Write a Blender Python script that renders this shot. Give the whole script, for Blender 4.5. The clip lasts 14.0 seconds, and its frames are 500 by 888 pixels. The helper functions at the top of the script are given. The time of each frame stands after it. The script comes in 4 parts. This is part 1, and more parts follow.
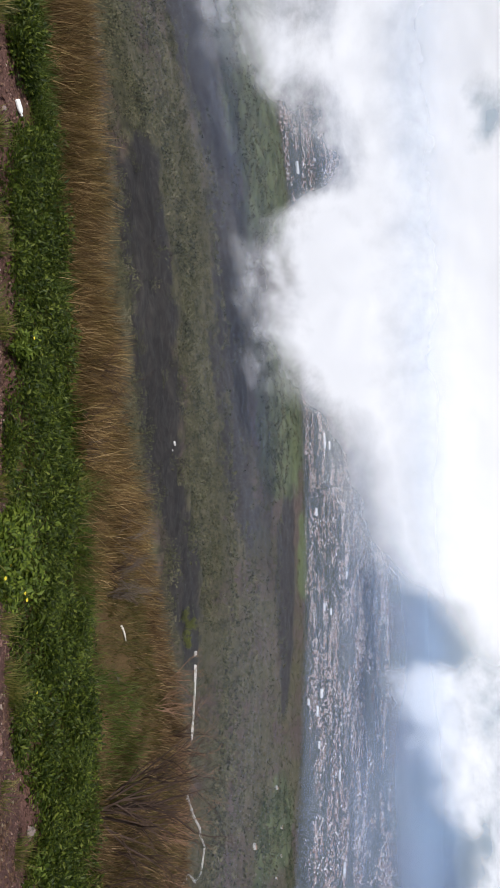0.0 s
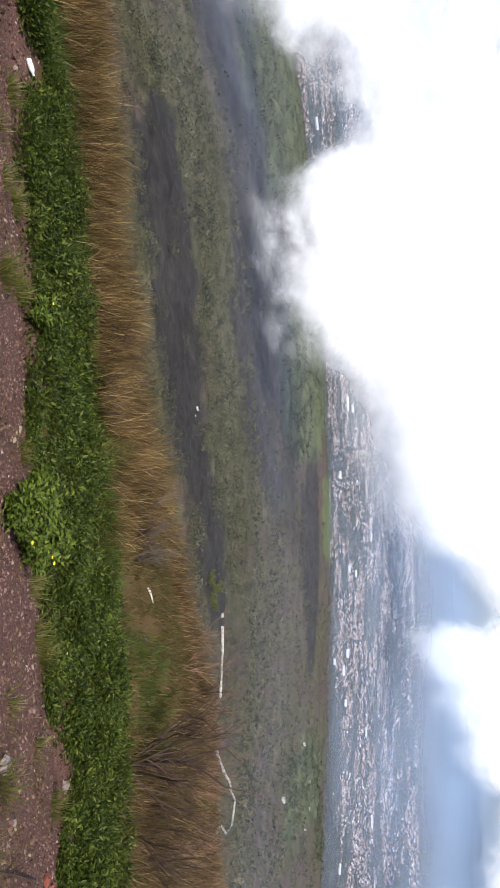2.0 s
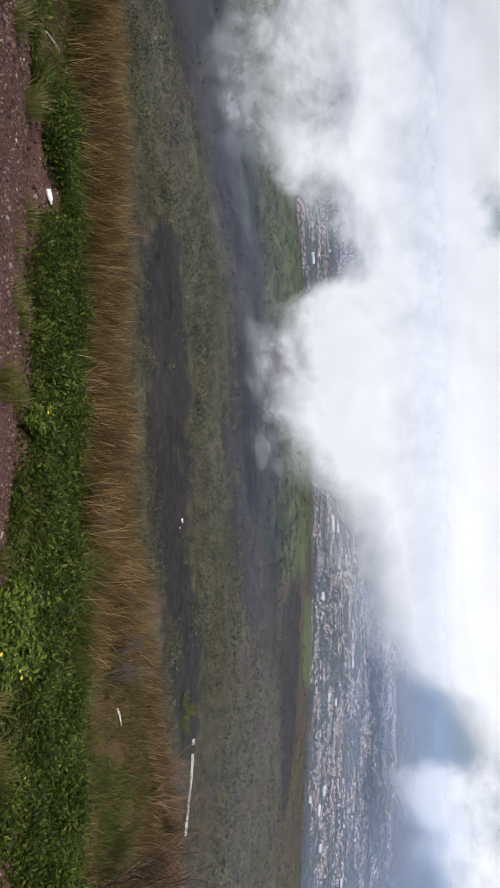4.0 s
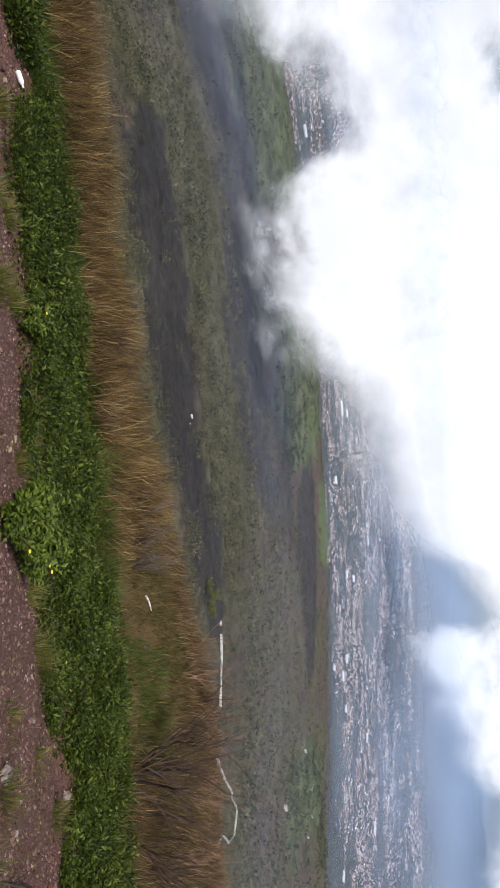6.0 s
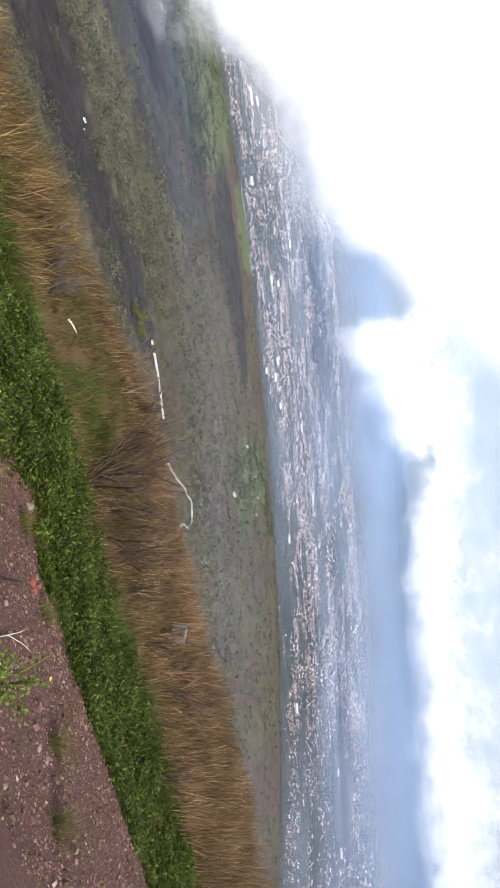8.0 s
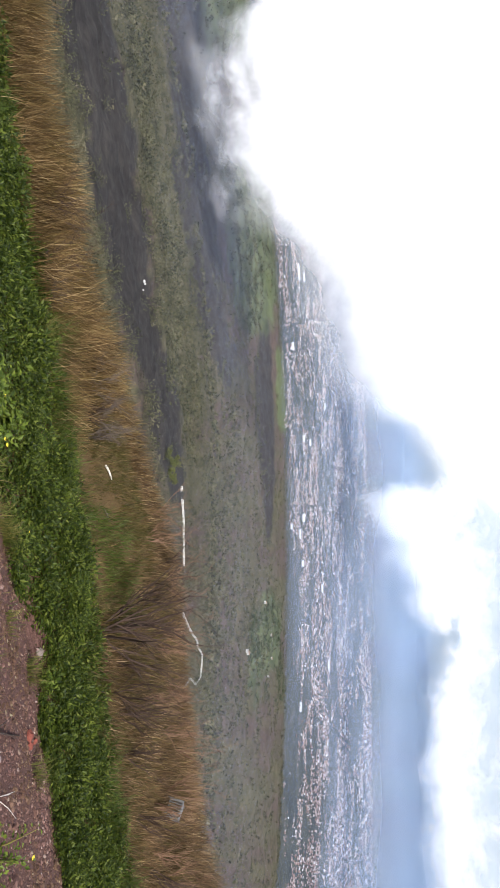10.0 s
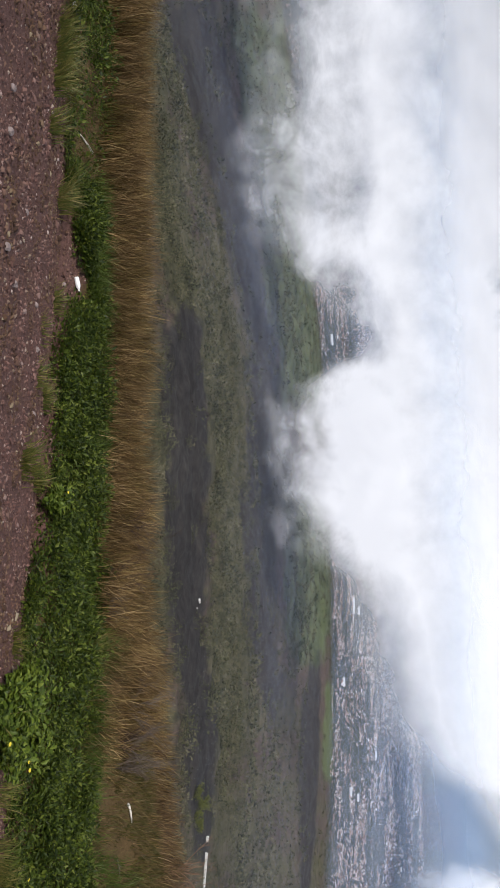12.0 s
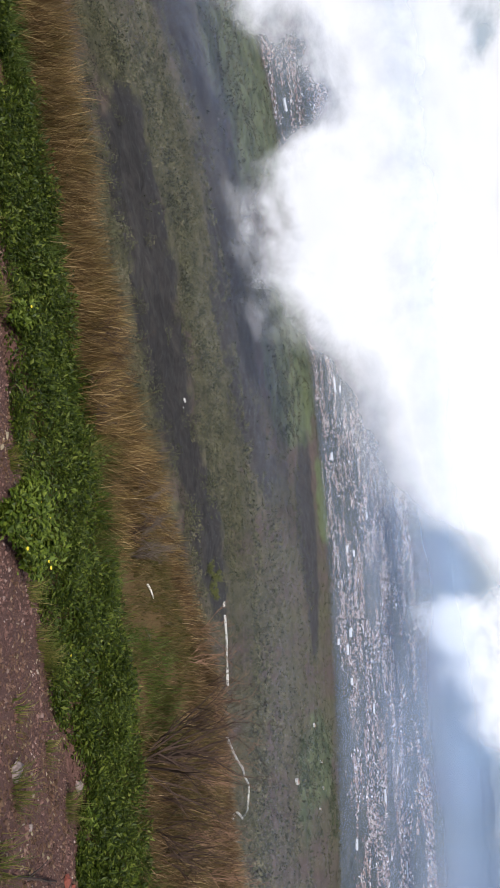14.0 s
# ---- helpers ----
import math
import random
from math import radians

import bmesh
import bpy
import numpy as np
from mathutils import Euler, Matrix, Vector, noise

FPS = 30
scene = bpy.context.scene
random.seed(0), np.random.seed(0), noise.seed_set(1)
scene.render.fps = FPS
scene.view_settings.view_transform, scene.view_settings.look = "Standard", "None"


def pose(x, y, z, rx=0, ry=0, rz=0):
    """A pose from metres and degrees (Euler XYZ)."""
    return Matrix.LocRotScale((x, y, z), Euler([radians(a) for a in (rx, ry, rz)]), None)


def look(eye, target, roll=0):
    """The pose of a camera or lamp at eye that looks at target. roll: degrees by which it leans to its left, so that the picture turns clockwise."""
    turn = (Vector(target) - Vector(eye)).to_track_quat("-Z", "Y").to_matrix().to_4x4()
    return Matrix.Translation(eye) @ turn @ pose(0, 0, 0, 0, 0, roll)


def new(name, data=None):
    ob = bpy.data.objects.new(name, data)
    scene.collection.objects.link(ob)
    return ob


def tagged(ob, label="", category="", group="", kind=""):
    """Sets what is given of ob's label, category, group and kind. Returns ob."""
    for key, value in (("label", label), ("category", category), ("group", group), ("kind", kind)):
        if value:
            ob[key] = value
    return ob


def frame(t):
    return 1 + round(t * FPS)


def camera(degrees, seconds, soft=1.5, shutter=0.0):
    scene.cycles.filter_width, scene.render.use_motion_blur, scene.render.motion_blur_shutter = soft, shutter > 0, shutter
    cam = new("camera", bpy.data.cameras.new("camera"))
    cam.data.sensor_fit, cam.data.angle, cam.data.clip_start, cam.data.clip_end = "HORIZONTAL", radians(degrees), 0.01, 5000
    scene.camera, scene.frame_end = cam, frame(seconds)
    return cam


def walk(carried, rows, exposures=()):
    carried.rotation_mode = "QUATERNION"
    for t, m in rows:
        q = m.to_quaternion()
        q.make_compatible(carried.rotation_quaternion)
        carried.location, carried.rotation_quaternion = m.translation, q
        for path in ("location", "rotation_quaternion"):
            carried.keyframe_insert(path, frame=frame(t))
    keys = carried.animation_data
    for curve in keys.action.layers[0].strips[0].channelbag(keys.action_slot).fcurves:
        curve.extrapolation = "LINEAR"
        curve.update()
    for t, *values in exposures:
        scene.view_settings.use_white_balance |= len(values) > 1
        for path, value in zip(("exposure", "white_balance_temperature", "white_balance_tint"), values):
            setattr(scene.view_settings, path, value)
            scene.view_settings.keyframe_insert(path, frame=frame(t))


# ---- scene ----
cam = camera(39.9, 14.0, soft=1.4)
EYE = 1.65
# seconds, the sway of the held camera about its standing place, and its turn
PATH = [
    (0.00, -0.015, -0.016, -0.014, 7.53, -75.88, 82.17),
    (0.50, -0.028, 0.004, 0.006, 11.65, -75.28, 78.73),
    (1.00, -0.013, -0.002, 0.002, 5.23, -75.70, 83.68),
    (1.50, -0.023, -0.009, -0.006, 8.99, -74.48, 78.46),
    (2.00, 0.011, 0.023, -0.008, 7.22, -73.85, 79.42),
    (2.50, -0.015, -0.010, -0.009, 5.59, -74.08, 85.58),
    (3.00, -0.030, -0.015, 0.022, 5.42, -75.77, 87.51),
    (3.20, -0.039, -0.032, 0.023, 4.40, -75.35, 89.50),
    (3.55, -0.040, -0.030, 0.020, 3.65, -75.03, 91.88),
    (3.90, -0.035, -0.030, 0.015, 5.09, -75.25, 91.37),
    (4.25, -0.020, -0.020, 0.010, 7.93, -75.72, 88.75),
    (4.60, -0.005, -0.010, 0.005, 11.12, -76.08, 84.97),
    (4.95, 0.006, -0.004, 0.004, 13.20, -76.02, 81.34),
    (5.30, 0.011, -0.000, 0.004, 12.98, -75.34, 79.07),
    (5.50, 0.005, -0.015, -0.022, 11.26, -74.73, 79.00),
    (6.00, 0.033, -0.009, -0.003, 11.86, -74.07, 75.19),
    (6.50, 0.044, 0.004, -0.009, 10.05, -73.78, 76.73),
    (7.00, 0.102, 0.011, -0.018, 15.02, -73.47, 69.76),
    (7.50, 0.160, -0.009, 0.005, 14.75, -74.16, 62.25),
    (7.70, 0.152, 0.013, 0.037, 17.47, -76.46, 52.22),
    (8.05, 0.180, 0.030, 0.030, 22.20, -78.20, 39.30),
    (8.40, 0.190, 0.045, 0.020, 24.30, -78.50, 33.20),
    (8.75, 0.160, 0.055, 0.010, 22.10, -78.20, 34.30),
    (9.10, 0.110, 0.060, 0.000, 17.90, -77.60, 40.20),
    (9.45, 0.060, 0.060, -0.010, 13.70, -77.10, 49.20),
    (9.80, 0.017, 0.056, -0.014, 10.63, -76.88, 58.79),
    (10.00, 0.042, 0.062, -0.012, 7.58, -77.36, 68.27),
    (10.50, 0.001, 0.059, -0.019, 5.49, -78.11, 77.41),
    (11.00, -0.081, -0.023, -0.029, 6.43, -75.94, 83.00),
    (11.50, -0.093, -0.038, 0.011, 12.00, -74.32, 87.46),
    (12.00, -0.075, -0.012, 0.005, 10.06, -73.82, 93.11),
    (12.50, -0.079, -0.050, 0.016, 10.49, -73.84, 93.78),
    (13.00, -0.073, -0.015, 0.011, 13.14, -74.27, 86.62),
    (13.50, 0.009, -0.003, 0.008, 14.68, -74.19, 76.40),
    (14.00, -0.020, 0.041, 0.002, 19.92, -73.72, 65.11),
]
STOPS = ((0.0, -0.32), (0.5, -0.3), (1.0, -0.45), (1.5, -0.3), (2.0, 0.12), (2.5, 0.03), (3.0, -0.25), (5.5, -0.42), (6.0, -0.15), (6.5, 0.04), (7.0, 0.07), (7.5, 0.24),
         (8.7, 0.35), (10.0, 0.28), (10.5, -0.44), (11.0, -0.62), (11.5, -0.2), (12.0, -0.36), (12.5, -0.26), (13.0, -0.28), (13.5, -0.3), (14.0, -0.15))
EXPOSURE = [(t, stops, 6150, 10) for t, stops in STOPS]
walk(cam, [(t, pose(x, y, EYE + z, rx, ry, rz)) for t, x, y, z, rx, ry, rz in PATH], exposures=EXPOSURE)

# ---- sky and sun: a bright, hazy day with broken cloud ----
SUN_ELEVATION, SUN_AZIMUTH = 48.0, 196.0
world = bpy.data.worlds.new("sky")
scene.world = world
world.use_nodes = True
wn = world.node_tree
sky = wn.nodes.new("ShaderNodeTexSky")
sky.sky_type = "NISHITA"
sky.sun_disc = False
sky.sun_elevation = radians(SUN_ELEVATION)
sky.sun_rotation = radians(SUN_AZIMUTH)
sky.air_density, sky.dust_density, sky.ozone_density = 1.0, 2.8, 1.0
wn.links.new(sky.outputs[0], wn.nodes["Background"].inputs[0])
wn.nodes["Background"].inputs[1].default_value = 0.13
sun_data = bpy.data.lights.new("sun", "SUN")
sun_data.energy, sun_data.angle, sun_data.color = 4.9, radians(10.0), (1.0, 0.955, 0.89)
sun = new("sun", sun_data)
sa, se = radians(SUN_AZIMUTH), radians(SUN_ELEVATION)
sun.matrix_world = look((60 * math.sin(sa) * math.cos(se), 60 * math.cos(sa) * math.cos(se), 60 * math.sin(se)), (0, 0, 0))

RNG = np.random.default_rng(7)


# ---- small numeric helpers ----
def smooth(a, b, v):
    t = np.clip((np.asarray(v, float) - a) / (b - a), 0, 1)
    return t * t * (3 - 2 * t)


def hash2(i, j, seed):
    n = (i * 374761393 + j * 668265263 + seed * 1442695041) & 0x7FFFFFFF
    n = ((n ^ (n >> 13)) * 1274126177) & 0x7FFFFFFF
    return ((n ^ (n >> 16)) & 0xFFFF) / 65535.0


def vnoise(x, y, seed=0):
    """Smooth value noise from 0 to 1 over arrays."""
    x, y = np.asarray(x, float), np.asarray(y, float)
    i, j = np.floor(x).astype(np.int64), np.floor(y).astype(np.int64)
    u, v = x - i, y - j
    u, v = u * u * (3 - 2 * u), v * v * (3 - 2 * v)
    a, b = hash2(i, j, seed), hash2(i + 1, j, seed)
    c, d = hash2(i, j + 1, seed), hash2(i + 1, j + 1, seed)
    return (a * (1 - u) + b * u) * (1 - v) + (c * (1 - u) + d * u) * v


def fractal(x, y, seed=0, octaves=4):
    x, y = np.asarray(x, float), np.asarray(y, float)
    total, size, amp = 0.0, 1.0, 0.5
    x, y = 0.86 * x - 0.51 * y, 0.51 * x + 0.86 * y
    for k in range(octaves):
        total = total + amp * vnoise(x * size, y * size, seed + 17 * k)
        x, y = 0.8 * x - 0.6 * y + 3.7, 0.6 * x + 0.8 * y + 1.9
        size, amp = size * 2.03, amp * 0.5
    return total / (1 - 0.5 ** octaves)


# ---- the lie of the land ----
EDGE = 8.5            # where the gravel ends
SLOPE = 0.466         # fall of the gravel slope
PLAIN = 219.0         # depth of the plain under the eye
BRINK_X = (-40, -11.5, -7.3, -4.5, -1.0, 1.9, 3.8, 7.7, 11.1, 14, 60)
BRINK_Y = (9.9, 10.4, 10.8, 11.25, 12.2, 13.2, 13.4, 14.4, 14.0, 13.8, 13.4)
FAR_R = (5, 20, 35, 60, 100, 160, 260, 420, 650, 950, 1300)
FAR_EL = (-50, -34, -27, -21.8, -18.8, -17.0, -15.6, -13.8, -12.0, -10.6, -9.55)


def brink(x):
    return np.interp(x, BRINK_X, BRINK_Y)


def edge(x):
    bay = np.interp(x, (-10, -8, -7.2, -6.4, -5.7, -5, -4, -3, 1.2, 2.1, 3, 5.6, 6.4, 7.2, 8, 12), (-2.2, -1.8, -1.2, -0.3, 0.25, 0.4, 0.2, 0.0, -0.2, -0.6, -0.2, 0.1, -0.3, -0.6, -0.9, -1.0))
    return EDGE + bay + 0.55 * (vnoise(np.asarray(x) * 0.8, 3.1, 5) - 0.5) + 0.35 * (vnoise(np.asarray(x) * 2.6, 8.4, 6) - 0.5)


def far_range(el):
    """How far the mountainside or plain is along a line of sight at that elevation in degrees."""
    el = np.asarray(el, float)
    near = np.exp(np.interp(el, FAR_EL, np.log(FAR_R)))
    return np.where(el < FAR_EL[-1], near, PLAIN / np.tan(np.radians(np.maximum(-el, 0.5))))


def land(x, y):
    """Height of the ground."""
    x, y = np.asarray(x, float), np.asarray(y, float)
    r = np.hypot(x, y) + 1e-6
    az = np.degrees(np.arctan2(x, y))
    b = brink(x)
    shoulder = -0.15 + 0.17 * smooth(-1.5, 5.5, x)
    near = np.where(y < EDGE, -SLOPE * y, -SLOPE * EDGE + shoulder * (y - EDGE))
    near = np.where(y > b, -SLOPE * EDGE + shoulder * (b - EDGE) - 0.78 * (y - b) + 0.5 * (1 - np.exp(-np.clip(y - b, 0, 30))), near)
    near = np.minimum(near, 40 + 30 * vnoise(x / 60, y / 60, 3))
    near = near + 0.10 * (fractal(x * 0.6, y * 0.6, 11, 3) - 0.5) + 0.05 * (vnoise(x * 3, y * 3, 12) - 0.5) * (r < 40)
    el = np.interp(np.log(r), np.log(FAR_R), FAR_EL)
    lump = smooth(190, 340, r) * (1 - smooth(1000, 1300, r))
    el = el + lump * (1.1 * (fractal(az / 9 + 3, np.log(r) * 2.2, 21, 4) - 0.5) + 0.9 * (vnoise(az / 23, np.log(r) * 1.6, 22) - 0.5))
    far = EYE + np.tan(np.radians(el)) * r
    far = np.where(r > 1300, EYE - PLAIN, far)
    rough = smooth(34, 60, r) * (1 - smooth(1000, 1300, r)) * r
    path_bench = smooth(13, 17, az) * (1 - smooth(36, 40, az)) * smooth(60, 80, r) * (1 - smooth(210, 300, r))
    rough = rough * (1 - 0.88 * path_bench)
    far = far + rough * (0.026 * (fractal(az / 4.2, np.log(r) * 13.5, 25, 5) - 0.5) + 0.012 * (fractal(az / 1.3 + 9, np.log(r) * 34, 26, 3) - 0.5))
    hill = smooth(4200, 4750, r) * 345 * (0.58 + 0.45 * smooth(16, 27, az) * (1 - 0.7 * smooth(30, 46, az))) * (0.72 + 0.35 * fractal(az / 6, 2.2, 31, 4) + 0.22 * fractal(az / 1.7, 5.2, 32, 4))
    hill = hill * (1 - smooth(80, 110, np.abs(az)))
    far = far + hill
    k = 1.0 + 0.02 * r
    front = k * np.log(np.exp(np.clip((near - far) / k, -40, 40)) + 1) + far
    wide = np.where(near - far > 40 * k, near, front)
    return np.where(y < EDGE, near, wide)


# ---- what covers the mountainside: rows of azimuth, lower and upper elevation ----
# SHADE rows paint the slope's shaded band into the ground colour
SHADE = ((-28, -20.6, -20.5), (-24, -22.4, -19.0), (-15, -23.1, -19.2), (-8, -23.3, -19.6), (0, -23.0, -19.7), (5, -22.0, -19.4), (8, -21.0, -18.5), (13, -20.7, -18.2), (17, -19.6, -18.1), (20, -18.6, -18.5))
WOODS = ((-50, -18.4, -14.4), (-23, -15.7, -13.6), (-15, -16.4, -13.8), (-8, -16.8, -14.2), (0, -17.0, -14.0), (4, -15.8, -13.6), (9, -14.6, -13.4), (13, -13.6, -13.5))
FALLOW = ((1, -10.8, -10.7), (4, -11.3, -10.5), (8, -11.8, -10.4), (13, -12.0, -10.4), (18, -11.6, -10.6), (23, -11.2, -11.1))


def cover(az, el):
    """Shares of dark ground (with the painted shade), scrub, green, field and brush at directions of sight."""
    wob = fractal(az / 5, el / 1.3, 41, 5) - 0.5
    wob2 = fractal(az / 1.8 + 40, el / 0.5, 42, 4) - 0.5
    wob3 = fractal(az / 0.6 + 11, el / 0.22, 43, 4) - 0.5
    e, a = el + 1.3 * wob + 0.9 * wob2 + 0.7 * wob3, az + 7 * wob + 4 * wob2

    def strip(rows, rim, e=e, a=a):
        q = np.array(rows)
        low, high = np.interp(a, q[:, 0], q[:, 1]), np.interp(a, q[:, 0], q[:, 2])
        body = smooth(-rim, rim, e - low) * (1 - smooth(-rim, rim, e - high))
        return body * smooth(q[0, 0], q[0, 0] + 2, a) * (1 - smooth(q[-1, 0] - 2, q[-1, 0], a))

    def band(low, high, left, right, rim=0.4, side=2.5, e=e, a=a):
        return smooth(low - rim, low + rim, e) * (1 - smooth(high - rim, high + rim, e)) * smooth(left - side, left + side, a) * (1 - smooth(right - side, right + side, a))

    # fields have truer rims than wild growth
    ef, af = el + 0.3 * wob + 0.25 * wob2, az + 2.5 * wob + 1.2 * wob2
    fallow = strip(FALLOW, 0.15, ef, af)
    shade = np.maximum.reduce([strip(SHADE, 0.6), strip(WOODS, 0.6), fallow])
    ridge = band(-19.3, -16.2, -26, 10)
    belt = (1 - smooth(-23.2, -22.6, e)) * (az < 12)
    scrub = np.maximum.reduce([ridge, belt, band(-21.5, -18.6, -50, -24), band(-17.5, -15.0, 24, 36), 0.6 * band(-11.6, -10.6, 14, 26)])
    green = np.maximum.reduce([0.85 * band(-13.4, -9.4, -46, -17, 0.3, 2), band(-13.3, -9.2, -8, 3.5, 0.3, 2), band(-12.7, -10.0, 27.5, 34, 0.3, 1.5)])
    field = np.maximum.reduce([0.8 * band(-11.9, -10.9, 28.6, 33.2, 0.2, 0.8, ef, af), band(-10.15, -9.5, 5.5, 12.5, 0.12, 1, ef, af), 0.7 * band(-10.6, -10.0, -2, 5, 0.2, 1.5, ef, af)])
    brush = 0.62 + 0.24 * np.maximum(ridge, belt) - 0.36 * strip(SHADE, 0.6) - 0.34 * strip(WOODS, 0.6) - 0.6 * fallow - 0.5 * field + 0.2 * smooth(8, 14, az) * (el > -17.8) + 0.1 * green + 0.35 * band(-12.7, -10.0, 27, 35, 0.3, 1.5)
    return shade, scrub, green, field, brush


# ---- mesh helpers ----
def mesh_of(name, verts, faces, material=None, smooth_shade=False):
    """One mesh from an array of places and an array of equal-sided faces."""
    verts, faces = np.asarray(verts, np.float32), np.asarray(faces, np.int32)
    me = bpy.data.meshes.new(name)
    me.vertices.add(len(verts))
    me.vertices.foreach_set("co", verts.ravel())
    n, k = faces.shape
    me.loops.add(n * k)
    me.loops.foreach_set("vertex_index", faces.ravel())
    me.polygons.add(n)
    me.polygons.foreach_set("loop_start", np.arange(0, n * k, k, dtype=np.int32))
    me.polygons.foreach_set("use_smooth", np.full(n, smooth_shade))
    me.update(calc_edges=True)
    if material:
        me.materials.append(material)
    return me


def add_values(me, name, values):
    me.attributes.new(name, "FLOAT", "POINT").data.foreach_set("value", np.asarray(values, np.float32).ravel())


def stuff(name, verts, faces, material, label, category, smooth_shade=False):
    return tagged(new(name, mesh_of(name, verts, faces, material, smooth_shade)), label, category, kind="stuff")


def part(name, bm, material, parent, label=""):
    """One bmesh as a mesh object under a thing or a part."""
    me = bpy.data.meshes.new(name)
    bm.to_mesh(me)
    bm.free()
    me.materials.append(material)
    ob = new(name, me)
    ob.parent = parent
    return tagged(ob, label)


def thing(name, place, label, category, group=""):
    ob = new(name)
    ob.empty_display_size = 0.1
    ob.matrix_world = place if isinstance(place, Matrix) else Matrix.Translation(place)
    return tagged(ob, label, category, group)


def on_land(x, y, lift=0.0):
    return Vector((x, y, float(land(x, y)) + lift))


def at_angle(az, r):
    return r * math.sin(radians(az)), r * math.cos(radians(az))


def grid_faces(rows, cols):
    i = np.arange(rows - 1)[:, None] * cols + np.arange(cols - 1)[None, :]
    return np.stack([i, i + 1, i + cols + 1, i + cols], -1).reshape(-1, 4)


# ---- materials ----
class Nodes:
    """Short hand for a node material."""

    def __init__(self, name):
        self.mat = bpy.data.materials.new(name)
        self.mat.use_nodes = True
        self.tree = self.mat.node_tree
        self.tree.nodes.clear()
        self.out = self.tree.nodes.new("ShaderNodeOutputMaterial")

    def add(self, kind, **inputs):
        node = self.tree.nodes.new(kind)
        for key, value in inputs.items():
            self.put(node.inputs[int(key[1:]) if key[0] == "i" and key[1:].isdigit() else key.replace("_", " ")], value)
        return node

    def put(self, socket, value):
        if isinstance(value, bpy.types.Node):
            value = value.outputs[0]
        if isinstance(value, bpy.types.NodeSocket):
            self.tree.links.new(value, socket)
        elif isinstance(value, (tuple, list)) and len(value) == 3 and socket.type == "RGBA":
            socket.default_value = (*value, 1)
        else:
            socket.default_value = value

    def noise(self, scale, detail=4.0, rough=0.55, where=None, distort=0.0):
        where = where or self.add("ShaderNodeNewGeometry").outputs["Position"]
        return self.add("ShaderNodeTexNoise", Vector=where, Scale=scale, Detail=detail, Roughness=rough, Distortion=distort).outputs["Fac"]

    def attribute(self, name):
        node = self.add("ShaderNodeAttribute")
        node.attribute_name = name
        return node.outputs["Fac"]

    def island(self):
        return self.add("ShaderNodeNewGeometry").outputs["Random Per Island"]

    def mix(self, fac, a, b, mode="MIX"):
        node = self.add("ShaderNodeMix")
        node.data_type, node.blend_type = "RGBA", mode
        self.put(node.inputs[0], fac)
        self.put(node.inputs[6], a)
        self.put(node.inputs[7], b)
        return node.outputs[2]

    def math(self, op, a, b=0.0, clamp=False):
        node = self.add("ShaderNodeMath")
        node.operation, node.use_clamp = op, clamp
        self.put(node.inputs[0], a)
        self.put(node.inputs[1], b)
        return node.outputs[0]

    def fit(self, value, a, b, c=0.0, d=1.0):
        node = self.add("ShaderNodeMapRange")
        node.interpolation_type = "SMOOTHSTEP"
        for n, v in enumerate((value, a, b, c, d)):
            self.put(node.inputs[n], v)
        return node.outputs[0]

    def ramp(self, value, stops):
        node = self.add("ShaderNodeValToRGB")
        el = node.color_ramp.elements
        while len(el) < len(stops):
            el.new(0.5)
        for e, (at, colour) in zip(el, stops):
            e.position, e.color = at, (*colour, 1)
        self.put(node.inputs[0], value)
        return node.outputs[0]

    def surface(self, colour, rough=0.9, bump=None, depth=0.02, through_light=0.0, metal=0.0, spec=0.3):
        b = self.add("ShaderNodeBsdfPrincipled", Base_Color=colour, Roughness=rough, Metallic=metal)
        b.inputs["Specular IOR Level"].default_value = spec
        if bump is not None:
            n = self.add("ShaderNodeBump", Strength=1.0, Distance=depth, Height=bump)
            self.put(b.inputs["Normal"], n)
        shader = b.outputs[0]
        if through_light:
            t = self.add("ShaderNodeBsdfTranslucent", Color=colour)
            m = self.add("ShaderNodeMixShader", i0=through_light, i1=shader, i2=t)
            shader = m.outputs[0]
        self.put(self.out.inputs[0], shader)
        return self.mat


def leaf_material(name, stops, through_light=0.35, rough=0.55):
    n = Nodes(name)
    c = n.ramp(n.island(), stops)
    c = n.mix(n.fit(n.noise(1.6, 3), 0.38, 0.62), c, n.mix(0.7, c, (0.55, 0.6, 0.3), "MULTIPLY"))
    return n.surface(c, rough, through_light=through_light)


STRAW = [(0.0, (0.065, 0.038, 0.014)), (0.45, (0.155, 0.097, 0.036)), (0.8, (0.27, 0.178, 0.075)), (1.0, (0.50, 0.365, 0.18))]
RUSTY = [(0.0, (0.052, 0.031, 0.015)), (0.45, (0.135, 0.081, 0.039)), (0.8, (0.235, 0.15, 0.075)), (1.0, (0.42, 0.30, 0.18))]


def straw_material(name, stops):
    """Dry blades, rustier in some patches and paler in others."""
    n = Nodes(name)
    c = n.ramp(n.island(), stops)
    c = n.mix(n.fit(n.noise(0.75, 4), 0.40, 0.62), n.mix(1.0, c, (0.72, 0.70, 0.66), "MULTIPLY"), n.mix(1.0, c, (1.18, 1.16, 1.16), "MULTIPLY"))
    c = n.mix(n.fit(n.noise(1.9, 3), 0.45, 0.65), c, n.mix(1.0, c, (0.62, 0.66, 0.45), "MULTIPLY"))
    return n.surface(c, 0.7, through_light=0.25)


